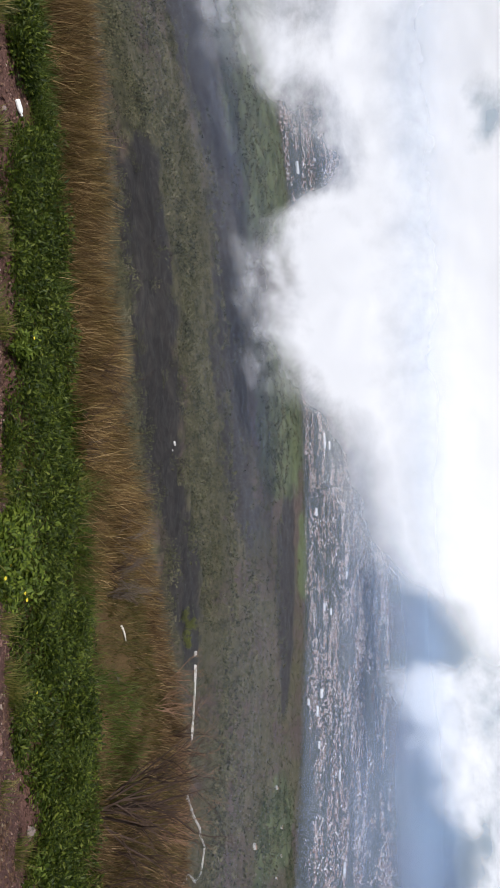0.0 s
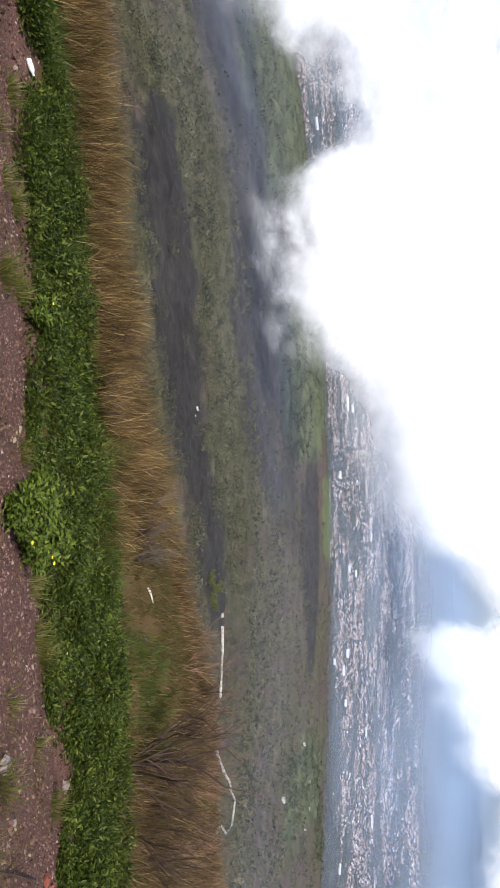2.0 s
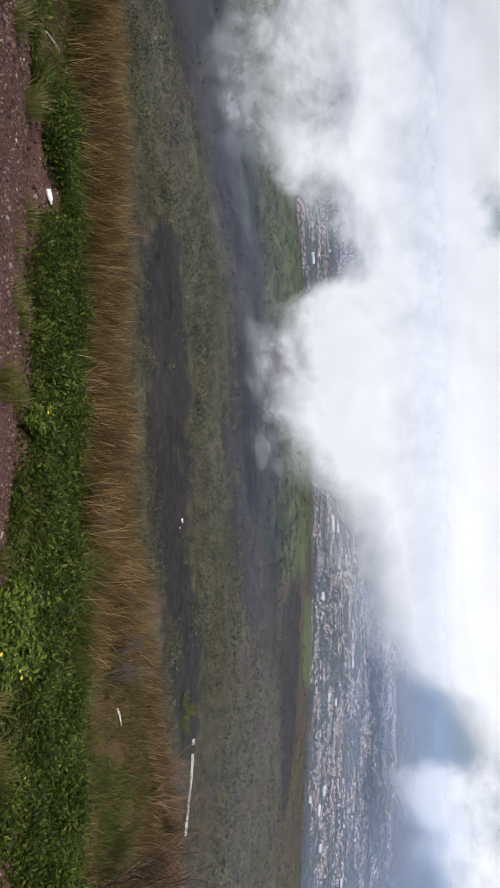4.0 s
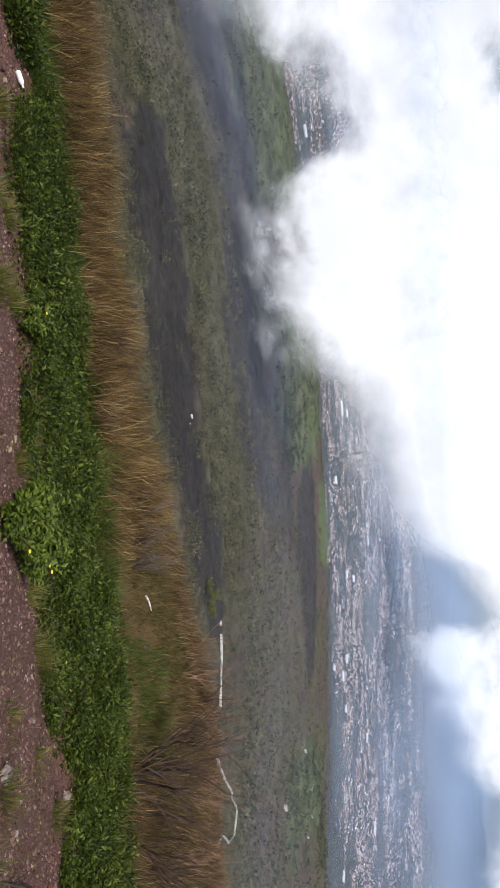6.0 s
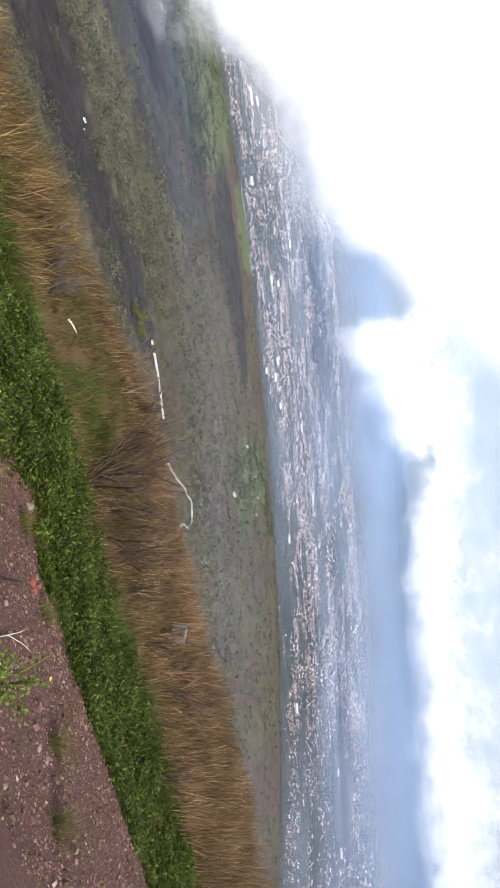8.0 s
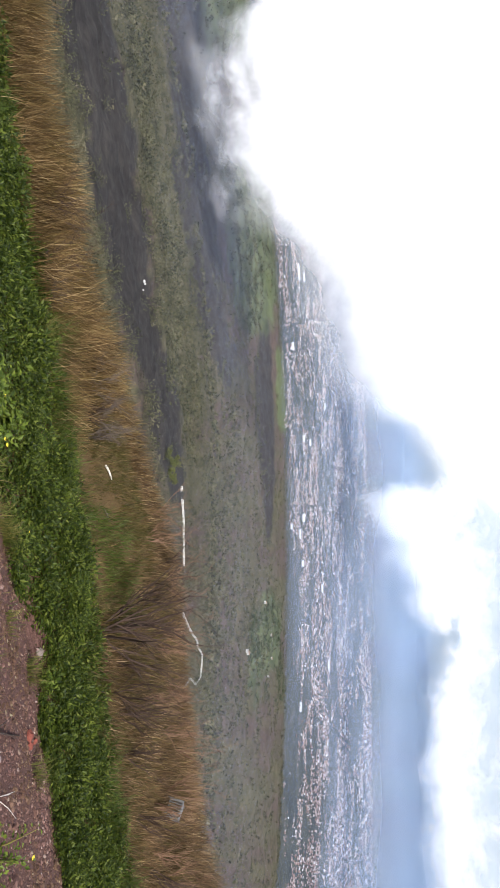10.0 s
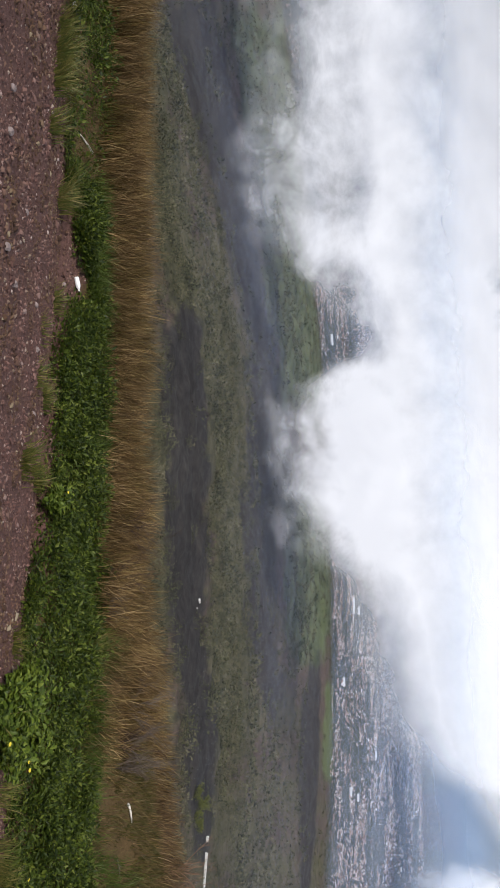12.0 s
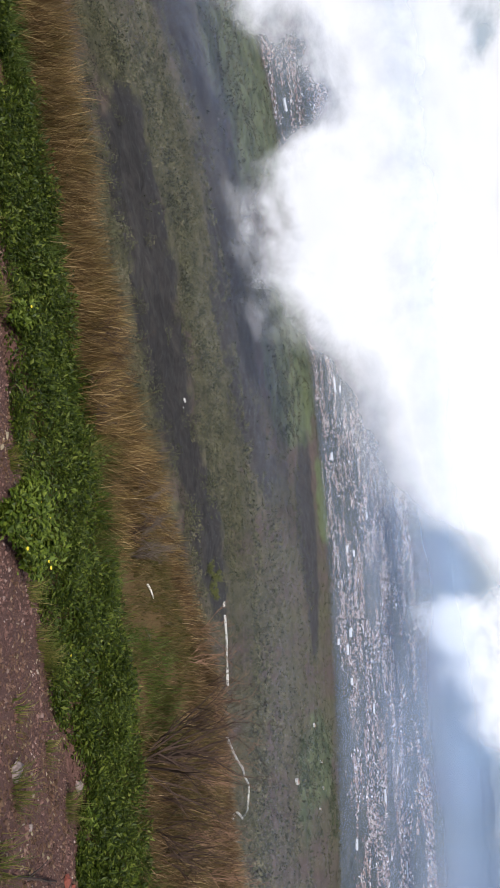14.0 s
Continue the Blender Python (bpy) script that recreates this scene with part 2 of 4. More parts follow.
def scrub_material():
    """Each bush keeps to one tone, its leaves differ little."""
    n = Nodes("scrub_leaf")
    c = n.ramp(n.noise(0.26, 4, 0.7), [(0.38, (0.034, 0.036, 0.024)), (0.46, (0.068, 0.068, 0.039)), (0.54, (0.125, 0.125, 0.064)), (0.62, (0.20, 0.178, 0.115))])
    c = n.mix(n.island(), n.mix(0.6, c, (0.5, 0.5, 0.45), "MULTIPLY"), c)
    return n.surface(c, 0.75, through_light=0.2)


def plain_material(name, colour, rough=0.8, grain=30.0, vary=0.25, depth=0.004):
    n = Nodes(name)
    g = n.noise(grain)
    dark = tuple(v * (1 - vary) for v in colour)
    c = n.mix(n.fit(g, 0.3, 0.7), dark, colour)
    c = n.mix(n.fit(n.noise(grain / 9), 0.4, 0.7), c, tuple(v * (1 - 0.5 * vary) for v in colour))
    return n.surface(c, rough, g, depth)


def ground_material():
    n = Nodes("ground")
    grain = n.noise(26, 6, 0.65)
    coarse = n.noise(2.2, 4)
    fall = n.add("ShaderNodeAttribute")
    fall.attribute_name = "fall"
    fall = fall.outputs["Vector"]
    far_grain = n.math("ADD", n.math("MULTIPLY", n.noise(0.85, 5, 0.65), 0.5), n.math("MULTIPLY", n.noise(0.10, 5, 0.65), 0.5))
    far_wide = n.noise(0.14, 5, 0.6, fall)
    blotch = n.noise(0.45, 7, 0.72, fall, 0.3)
    gravel = n.ramp(grain, [(0.25, (0.06, 0.031, 0.025)), (0.5, (0.125, 0.066, 0.053)), (0.78, (0.19, 0.112, 0.092))])
    gravel = n.mix(n.fit(coarse, 0.4, 0.7), gravel, (0.115, 0.062, 0.05))
    soil = n.ramp(grain, [(0.25, (0.045, 0.028, 0.013)), (0.6, (0.12, 0.078, 0.034)), (0.85, (0.18, 0.12, 0.055))])
    rock = n.ramp(far_grain, [(0.36, (0.042, 0.03, 0.026)), (0.5, (0.074, 0.054, 0.046)), (0.64, (0.116, 0.087, 0.073))])
    # dark: tone of woods and fallow, and of the shade painted in
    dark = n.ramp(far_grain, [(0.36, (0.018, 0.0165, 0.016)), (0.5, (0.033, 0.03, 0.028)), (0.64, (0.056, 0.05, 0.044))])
    scrub = n.ramp(far_grain, [(0.36, (0.036, 0.035, 0.02)), (0.5, (0.072, 0.067, 0.038)), (0.64, (0.122, 0.108, 0.068))])
    green = n.ramp(n.noise(0.035, 6, 0.7), [(0.38, (0.04, 0.05, 0.027)), (0.5, (0.07, 0.084, 0.043)), (0.62, (0.11, 0.125, 0.065))])
    field = n.ramp(n.noise(0.05, 4), [(0.3, (0.07, 0.086, 0.036)), (0.7, (0.105, 0.122, 0.055))])
    town = n.ramp(n.noise(0.02, 7, 0.75), [(0.36, (0.026, 0.033, 0.028)), (0.5, (0.044, 0.05, 0.042)), (0.64, (0.085, 0.085, 0.066))])
    c = n.mix(n.attribute("gravel"), soil, gravel)
    c = n.mix(n.attribute("far"), c, n.mix(n.fit(n.math("ADD", n.math("MULTIPLY", far_wide, 0.5), n.math("MULTIPLY", blotch, 0.5)), 0.42, 0.58), rock, scrub))
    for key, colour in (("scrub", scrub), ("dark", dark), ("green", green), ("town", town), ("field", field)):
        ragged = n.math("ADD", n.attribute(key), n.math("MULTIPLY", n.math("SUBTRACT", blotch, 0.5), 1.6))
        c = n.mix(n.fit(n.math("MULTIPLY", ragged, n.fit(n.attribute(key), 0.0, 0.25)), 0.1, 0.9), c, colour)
    bump = n.math("ADD", n.math("MULTIPLY", grain, 0.03), n.math("MULTIPLY", n.math("MULTIPLY", far_grain, n.attribute("far")), 0.35))
    return n.surface(c, 0.95, bump, 1.0, spec=0.15)


def cloud_material(name, wisps=1.0, scale=0.25, tint=(0.86, 0.865, 0.885), most=1.0):
    """White vapour, thinner towards its ragged rim."""
    n = Nodes(name)
    lay = n.add("ShaderNodeAttribute")
    lay.attribute_name = "lay"
    where = lay.outputs["Vector"]
    body = n.attribute("body")
    big = n.noise(scale, 7, 0.62, where, 0.25)
    fine = n.noise(scale * 4, 6, 0.6, where, 0.1)
    calm = n.attribute("calm")
    v = n.math("ADD", body, n.math("MULTIPLY", n.math("MULTIPLY", n.math("SUBTRACT", big, 0.5), wisps), calm))
    v = n.math("ADD", v, n.math("MULTIPLY", n.math("MULTIPLY", n.math("SUBTRACT", fine, 0.5), wisps * 0.2), calm))
    alpha = n.fit(v, 0.0, 2.1, 0.0, most)
    a = n.add("ShaderNodeBsdfDiffuse", Color=tint)
    b = n.add("ShaderNodeBsdfTranslucent", Color=tint)
    both = n.add("ShaderNodeMixShader", i0=0.3, i1=a, i2=b)
    clear = n.add("ShaderNodeBsdfTransparent")
    n.put(n.out.inputs[0], n.add("ShaderNodeMixShader", i0=alpha, i1=clear, i2=both))
    return n.mat


M_GROUND = ground_material()
M_WEED = leaf_material("weed_leaf", [(0.0, (0.022, 0.037, 0.005)), (0.4, (0.050, 0.075, 0.008)), (0.75, (0.094, 0.126, 0.013)), (1.0, (0.18, 0.205, 0.033))], 0.38)
M_BUSH = leaf_material("bush_leaf", [(0.0, (0.05, 0.078, 0.009)), (0.5, (0.11, 0.155, 0.017)), (1.0, (0.21, 0.255, 0.038))])
M_STRAW = straw_material("straw", STRAW)
M_RUSTY = straw_material("rusty_straw", RUSTY)
M_TUFT = leaf_material("tuft_blade", [(0.0, (0.06, 0.09, 0.02)), (0.5, (0.14, 0.14, 0.035)), (1.0, (0.28, 0.22, 0.08))], 0.25)
M_OLIVE = leaf_material("olive_blade", [(0.0, (0.05, 0.048, 0.012)), (0.5, (0.10, 0.085, 0.024)), (0.8, (0.155, 0.115, 0.042)), (1.0, (0.25, 0.175, 0.08))], 0.25)
M_SCRUB = scrub_material()
M_ORCHARD = leaf_material("orchard_leaf", [(0.0, (0.025, 0.036, 0.018)), (0.6, (0.05, 0.066, 0.028)), (1.0, (0.09, 0.11, 0.042))], 0.2)
M_GRASS = leaf_material("green_blade", [(0.0, (0.045, 0.075, 0.014)), (0.5, (0.085, 0.125, 0.022)), (0.85, (0.135, 0.165, 0.035)), (1.0, (0.22, 0.21, 0.07))], 0.35)
M_YELLOWBUSH = leaf_material("yellow_bush_leaf", [(0.0, (0.08, 0.09, 0.022)), (0.6, (0.16, 0.17, 0.04)), (1.0, (0.25, 0.24, 0.07))])
M_STONE = leaf_material("clinker", [(0.0, (0.055, 0.027, 0.022)), (0.5, (0.12, 0.062, 0.050)), (0.88, (0.19, 0.11, 0.09)), (0.97, (0.25, 0.175, 0.15)), (1.0, (0.38, 0.30, 0.27))], 0.0, 0.95)
M_ROCK = plain_material("pale_rock", (0.27, 0.21, 0.19), 0.9, 40, 0.4, 0.01)
M_TWIG = plain_material("dead_twig", (0.075, 0.047, 0.034), 0.9, 60, 0.45)
M_BROWNTWIG = plain_material("brown_twig", (0.27, 0.16, 0.10), 0.9, 60, 0.4)
M_GREYTWIG = plain_material("grey_twig", (0.16, 0.125, 0.095), 0.9, 60, 0.4)
M_WHITE = plain_material("whitewash", (0.70, 0.68, 0.64), 0.8, 6, 0.2)
M_BONE = plain_material("bleached_wood", (0.72, 0.66, 0.58), 0.8, 25, 0.25)

# ---- the ground: one sheet from the feet to the horizon ----
def build_ground():
    az = np.concatenate([np.arange(-75, -52, 1.0), np.arange(-52, 58, 0.3), np.arange(58, 95, 0.8), np.arange(95, 285.1, 5)])
    r = np.concatenate([np.linspace(0.0, 4.0, 9), np.geomspace(4.2, 30, 110), np.geomspace(30.5, 1300, 250), np.geomspace(1330, 4960, 54)])
    R, A = np.meshgrid(r, az, indexing="ij")
    X, Y = R * np.sin(np.radians(A)), R * np.cos(np.radians(A))
    Z = land(X, Y)
    me = mesh_of("ground", np.stack([X, Y, Z], -1).reshape(-1, 3), grid_faces(len(r), len(az))[:, ::-1], M_GROUND, True)
    el = np.degrees(np.arctan2(Z - EYE, np.maximum(R, 1e-3)))
    A2 = np.where(A > 180, A - 360, A)
    far = smooth(0.6, 5.0, Y - brink(X))
    add_values(me, "gravel", 1 - smooth(0.2, 0.7, Y - edge(X)) * (Y > 0))
    add_values(me, "far", far)
    # the grain of the slope runs downhill, as rain and scree have worn it
    fall = np.stack([A2, np.interp(np.log(np.maximum(R, 5)), np.log(FAR_R), FAR_EL) + 0 * A2, 0 * A2], -1).reshape(-1, 3)
    me.attributes.new("fall", "FLOAT_VECTOR", "POINT").data.foreach_set("vector", fall.astype(np.float32).ravel())

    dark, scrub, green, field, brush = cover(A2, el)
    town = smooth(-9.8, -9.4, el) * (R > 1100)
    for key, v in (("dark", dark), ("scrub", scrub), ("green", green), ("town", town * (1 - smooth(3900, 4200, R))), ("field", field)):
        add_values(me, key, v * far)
    return tagged(new("ground", me), "reddish volcanic gravel slope falling to scrubby mountainside and plain", "ground", kind="structure")


build_ground()


# ---- vapour: cloud banks and see-through haze sheets over the slope ----
def cloud(name, rim, rise, distance, az_range, el_range, step, material, label, holes=(), seed=50, relief=0.05, softer=1.0, thinnest=(2.8, 2.8, 2.8), still=1.0, top=60.0):
    """A bank of cloud above a ragged lower rim: rim is rows of (azimuth, elevation), holes are (azimuth, elevation, width, height, depth)."""
    az, el = np.arange(*az_range, step), np.arange(*el_range, step * 0.8)
    E, A = np.meshgrid(el, az, indexing="ij")
    wx = A + 2.0 * (fractal(A / 4, E / 4, seed, 4) - 0.5)
    wy = E + 1.6 * (fractal(A / 4 + 70, E / 4, seed + 1, 4) - 0.5)
    low = np.interp(wx, [q[0] for q in rim], [q[1] for q in rim])
    body = np.minimum((wy - low) / (rise * np.interp(A, (-42, -28, -8, 2), (1.9, 1.2, 1.0, softer))), 2.8)
    thin = np.interp(A, (-60, -32, -24), thinnest) + 2 * smooth(-6, 0, E)
    body = np.minimum(body, thin)
    lower = body
    body = np.minimum(body, (top - wy) / 4.0)
    for a, e, w, h, deep in holes:
        body = body - deep * np.exp(-((wx - a) / w) ** 2 - ((wy - e) / h) ** 2)
    R = distance(E) * (1 + relief * (0.5 - fractal(A / 6, E / 4.5, seed + 2, 4)))
    x = R * np.sin(np.radians(A)) * np.cos(np.radians(E))
    y = R * np.cos(np.radians(A)) * np.cos(np.radians(E))
    z = EYE + R * np.sin(np.radians(E))
    faces = grid_faces(len(el), len(az))
    cut = lower + 0.95 * np.interp(A, (-7, 1), (1.0, still)) + 0.05
    faces = faces[(cut.ravel()[faces] > 0).any(1)]
    used, back = np.unique(faces, return_inverse=True)
    me = mesh_of(name, np.stack([x, y, z], -1).reshape(-1, 3)[used], back.reshape(-1, 4), material, True)
    add_values(me, "body", body.ravel()[used])
    add_values(me, "calm", (np.interp(A, (-7, 1), (1.0, still)) * (1 - 0.6 * smooth(-8, -2, E) * (top < 6))).ravel()[used])
    lay = np.stack([A, E * 1.2, 0 * A + seed], -1).reshape(-1, 3)[used]
    me.attributes.new("lay", "FLOAT_VECTOR", "POINT").data.foreach_set("vector", lay.astype(np.float32).ravel())
    return tagged(new(name, me), label, "cloud", kind="structure")


M_CLOUD = cloud_material("cloud_vapour", 2.6, 0.2)
M_FAR = cloud_material("far_cloud_vapour", 2.6, 0.2, (0.90, 0.90, 0.92))
M_FLOCK = cloud_material("small_cloud_vapour", 2.6, 0.25, (0.88, 0.88, 0.90))
M_HIGH = cloud_material("high_cloud_vapour", 1.0, 0.06, (0.86, 0.90, 0.96), 0.38)

BANK = [(-60, -12.6), (-46, -13.2), (-39, -15.6), (-33, -16.2), (-29.5, -14.8), (-27, -11.6), (-25, -9.4), (-22, -8.0), (-20, -9.6), (-18.6, -13.2), (-16, -14.9), (-12, -15.4),
        (-8, -14.5), (-5.2, -13.8), (-3.6, -12.0), (-2, -10.4), (1.2, -9.3), (4.4, -8.4), (8.2, -7.0), (10.5, -5.6), (12.3, -3.4), (13.6, -1.2), (15, 0.4), (18, 3), (24, 8)]
cloud("cloud_bank", BANK, 3.0, lambda e: 226 + 1.5 * (e + 16) + 300 * smooth(-15, 10, e), (-60, 24), (-19, 18), 0.3, M_CLOUD,
      "dense white cloud bank hanging against the mountainside", holes=((-24, 5.2, 2.6, 1.6, 2.4), (-12.5, -12.2, 2.0, 0.7, 0.35), (-28, -11.2, 5, 1.6, 0.5), (-14, -10.2, 2.5, 0.6, 0.4)), thinnest=(1.15, 1.3, 2.8), relief=0.06, softer=1.5, still=0.3, top=4.0)
BEHIND = [(-60, -4.0), (1.2, -4.0), (8.2, -4.0), (10.5, -3.8), (12.3, -2.8), (13.4, -1.0), (15.5, 0.8), (19, 4.5), (25, 9), (34, 16)]
cloud("far_cloud_bank", BEHIND, 1.7, lambda e: 2220 + 13 * np.maximum(e + 3, 0), (-60, 34), (-4.2, 18), 0.4, M_FAR, "bright white cloud towering behind the nearer bank",
      holes=((-24, 5.2, 2.6, 1.6, 2.4),), seed=50, relief=0.012, softer=1.5, still=0.3, thinnest=(1.5, 1.7, 2.8))
# smaller clouds over the plain
FLOCK = [(6, 8), (12.5, 2), (15, -0.5), (17.2, -3.4), (18.9, -4.9), (20.2, -4.4), (21.3, -3.5), (22.7, -2.3), (25.6, -1.6), (27.5, -1.1), (28.6, 0.2), (29.6, 2.2), (31.5, 1.6), (33, 0.6), (35, 0.1), (40, 0.0), (44, -0.4), (52, -1.0), (64, -0.2), (80, 0)]
cloud("drifting_cloud", FLOCK, 1.8, lambda e: 2180 + 12 * np.maximum(e + 3, 0), (10, 82), (-5.4, 10), 0.2, M_FLOCK, "soft white cumulus drifting over the plain", holes=((29, 3.4, 1.5, 0.5, 0.8), (15.6, 0.6, 1.9, 3.4, 3.4), (12, 3.5, 3.5, 4, 3), (24.5, 1.6, 0.8, 0.5, 0.6)), seed=80, relief=0.014, still=0.9, top=9.0)
HIGH = [(-75, -5), (14, -5), (30, -4.5), (95, -5)]
cloud("high_cloud", HIGH, 4.0, lambda e: 4880 + 0 * e, (-75, 96), (-2.5, 50), 1.0, M_HIGH, "thin bright overcast veiling a pale blue sky", seed=110, relief=0.02)


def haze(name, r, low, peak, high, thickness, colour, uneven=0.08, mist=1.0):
    """A see-through sheet added as misty air, thickest at the elevation peak."""
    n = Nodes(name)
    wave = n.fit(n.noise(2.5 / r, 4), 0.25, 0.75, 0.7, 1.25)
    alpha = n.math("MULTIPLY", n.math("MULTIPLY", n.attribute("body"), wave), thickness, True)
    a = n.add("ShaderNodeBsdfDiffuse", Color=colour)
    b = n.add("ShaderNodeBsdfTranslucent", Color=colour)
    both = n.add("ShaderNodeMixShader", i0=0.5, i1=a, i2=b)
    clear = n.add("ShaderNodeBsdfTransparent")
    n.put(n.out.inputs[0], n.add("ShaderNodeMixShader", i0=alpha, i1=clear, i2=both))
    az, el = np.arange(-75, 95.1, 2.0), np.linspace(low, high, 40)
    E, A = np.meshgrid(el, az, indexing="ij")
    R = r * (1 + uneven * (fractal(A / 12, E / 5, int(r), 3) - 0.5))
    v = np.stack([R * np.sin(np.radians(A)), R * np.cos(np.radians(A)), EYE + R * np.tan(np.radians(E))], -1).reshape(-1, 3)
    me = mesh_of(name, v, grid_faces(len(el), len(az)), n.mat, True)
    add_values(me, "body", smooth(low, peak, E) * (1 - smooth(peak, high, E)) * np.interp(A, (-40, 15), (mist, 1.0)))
    return tagged(new(name, me), "thin bluish see-through sheet put up as haze over the slope", "haze", kind="structure")


# haze of distance painted in by tinted sheets at growing range
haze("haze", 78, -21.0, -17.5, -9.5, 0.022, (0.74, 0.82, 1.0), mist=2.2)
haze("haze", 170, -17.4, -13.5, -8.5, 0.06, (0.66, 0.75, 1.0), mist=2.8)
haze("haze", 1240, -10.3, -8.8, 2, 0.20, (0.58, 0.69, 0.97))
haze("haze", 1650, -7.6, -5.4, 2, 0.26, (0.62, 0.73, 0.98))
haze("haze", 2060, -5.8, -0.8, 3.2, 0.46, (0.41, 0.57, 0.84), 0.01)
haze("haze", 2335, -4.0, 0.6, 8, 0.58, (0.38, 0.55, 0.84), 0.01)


# ---- the town on the plain ----
def town_material():
    """Plastered walls and tiled roofs, one tone a house."""
    n = Nodes("town_walls")
    c = n.ramp(n.island(), [(0.0, (0.15, 0.09, 0.075)), (0.25, (0.26, 0.165, 0.14)), (0.5, (0.38, 0.275, 0.24)), (0.75, (0.48, 0.39, 0.35)), (0.93, (0.56, 0.53, 0.50)), (1.0, (0.8, 0.8, 0.8))])
    return n.surface(c, 0.85)


M_TOWN = town_material()


def boxes(x, y, z, w, d, h, turn):
    """Gable-roofed blocks as arrays of corners and faces."""
    n = len(x)
    c, s = np.cos(turn), np.sin(turn)
    px = np.array([-1, 1, 1, -1, -1, 1, 1, -1])[None] * w[:, None] / 2
    py = np.array([-1, -1, 1, 1, -1, -1, 1, 1])[None] * d[:, None] / 2
    pz = np.array([-0.3, -0.3, -0.3, -0.3, 1, 1, 1, 1])[None] * h[:, None]
    v = np.stack([x[:, None] + px * c[:, None] - py * s[:, None], y[:, None] + px * s[:, None] + py * c[:, None], z[:, None] + pz], -1)
    f = np.array([[4, 5, 6, 7], [0, 1, 5, 4], [1, 2, 6, 5], [3, 0, 4, 7]])
    return v.reshape(-1, 3), (np.arange(n)[:, None, None] * 8 + f[None]).reshape(-1, 4)


def build_town():
    n = 120000
    az = RNG.uniform(-50, 92, n)
    el = -RNG.uniform(2.95, 9.9, n)
    r = PLAIN / np.tan(np.radians(-el))
    crowd = 0.50 + 1.25 * (fractal(az / 1.7, el * 4.6, 61, 4) - 0.5) + 0.8 * (fractal(az / 12 + 9, el * 1.6, 62, 3) - 0.5) - 0.14 * smooth(-8.9, -9.7, el)
    # woods and bare fields where the mountain meets the plain
    crowd = crowd - 0.5 * smooth(-0.15, 0.35, -9.55 - el + 1.1 * (fractal(az / 2.2, 4.4, 63, 4) - 0.5)) - 0.45 * smooth(-8.3, -8.9, el) * smooth(20, 26, az) * (1 - smooth(38, 43, az))
    keep = (crowd > RNG.uniform(0.35, 0.72, n)) & ((az < 50) & (az > -28) | (RNG.random(n) < 0.4))
    az, r = az[keep], r[keep]
    x, y = r * np.sin(np.radians(az)), r * np.cos(np.radians(az))
    k = (r / 2200) ** 1.1
    w, d, h = RNG.gamma(2.6, 1.2, len(x)) * k, RNG.uniform(2.5, 5, len(x)) * k, RNG.uniform(1.4, 3.6, len(x)) * k
    v, f = boxes(x, y, land(x, y), w, d, h, RNG.normal(0.1, 0.35, len(x)) - np.radians(az))
    stuff("town_houses", v, f, M_TOWN, "crowded cream, pink and terracotta town houses on the plain", "houses")


build_town()
M_TIN = plain_material("white_roof", (0.55, 0.56, 0.58), 0.6, 0.3, 0.12)
M_SHED = plain_material("shed_wall", (0.55, 0.54, 0.52), 0.8, 0.3, 0.2)


def warehouse(az, el, length, width, height, turn=0.0):
    r = PLAIN / math.tan(radians(-el))
    x, y = at_angle(az, r)
    base = thing("warehouse", pose(x, y, float(land(x, y)) - 0.5, 0, 0, turn - az), "long warehouse with a pale metal roof among town houses", "warehouse", "warehouses on the plain")
    bm = bmesh.new()
    bmesh.ops.create_cube(bm, size=1, matrix=Matrix.Translation((0, 0, height / 2)) @ Matrix.Diagonal((length, width, height, 1)))
    part("wall", bm, M_SHED, base)
    bm = bmesh.new()
    a, b, t = length / 2 + 1, width / 2 + 1, height
    v = [bm.verts.new(p) for p in ((-a, -b, t), (a, -b, t), (a, 0, t + 3), (-a, 0, t + 3), (-a, b, t), (a, b, t))]
    for q in ((0, 1, 2, 3), (3, 2, 5, 4), (1, 5, 2), (0, 3, 4)):
        bm.faces.new([v[i] for i in q])
    part("roof", bm, M_TIN, base)
    return base


for az, el, length in ((0.0, -7.9, 48), (0.4, -7.5, 26), (21.6, -8.6, 26), (24.0, -8.4, 18), (32.0, -6.3, 44), (21.0, -9.3, 12), (36.5, -5.0, 60), (26, -6.8, 30), (14, -7.6, 20), (11, -6.3, 24)):
    warehouse(az, el, 0.7 * length, 6, 2.4)
for k in range(16):
    warehouse(RNG.uniform(-28, 60), -RNG.uniform(3.3, 8.8), RNG.uniform(10, 28), RNG.uniform(5, 9), RNG.uniform(2, 3), RNG.uniform(-14, 14))


# ---- leaves, blades and stones as arrays ----
def kites(p, way, side, length, width, fold):
    """Folded leaves: base, two flanks and tip."""
    n = np.cross(way, side)
    mid = p + way * (length * 0.45)[:, None] + n * (fold * width)[:, None]
    v = np.stack([p, mid + side * (width / 2)[:, None], p + way * length[:, None] - n * (0.25 * length * fold)[:, None], mid - side * (width / 2)[:, None]], 1)
    return v.reshape(-1, 3), np.arange(len(p) * 4).reshape(-1, 4)


def turned(n, low, high):
    """Random directions between two elevations in degrees, and a side vector for each."""
    a, e = RNG.uniform(0, 2 * np.pi, n), np.radians(RNG.uniform(low, high, n))
    way = np.stack([np.cos(a) * np.cos(e), np.sin(a) * np.cos(e), np.sin(e)], -1)
    s = a + np.pi / 2 + RNG.normal(0, 0.5, n)
    side = np.stack([np.cos(s), np.sin(s), RNG.normal(0, 0.3, n)], -1)
    side -= way * (side * way).sum(-1, keepdims=True)
    return way, side / np.linalg.norm(side, axis=1, keepdims=True)


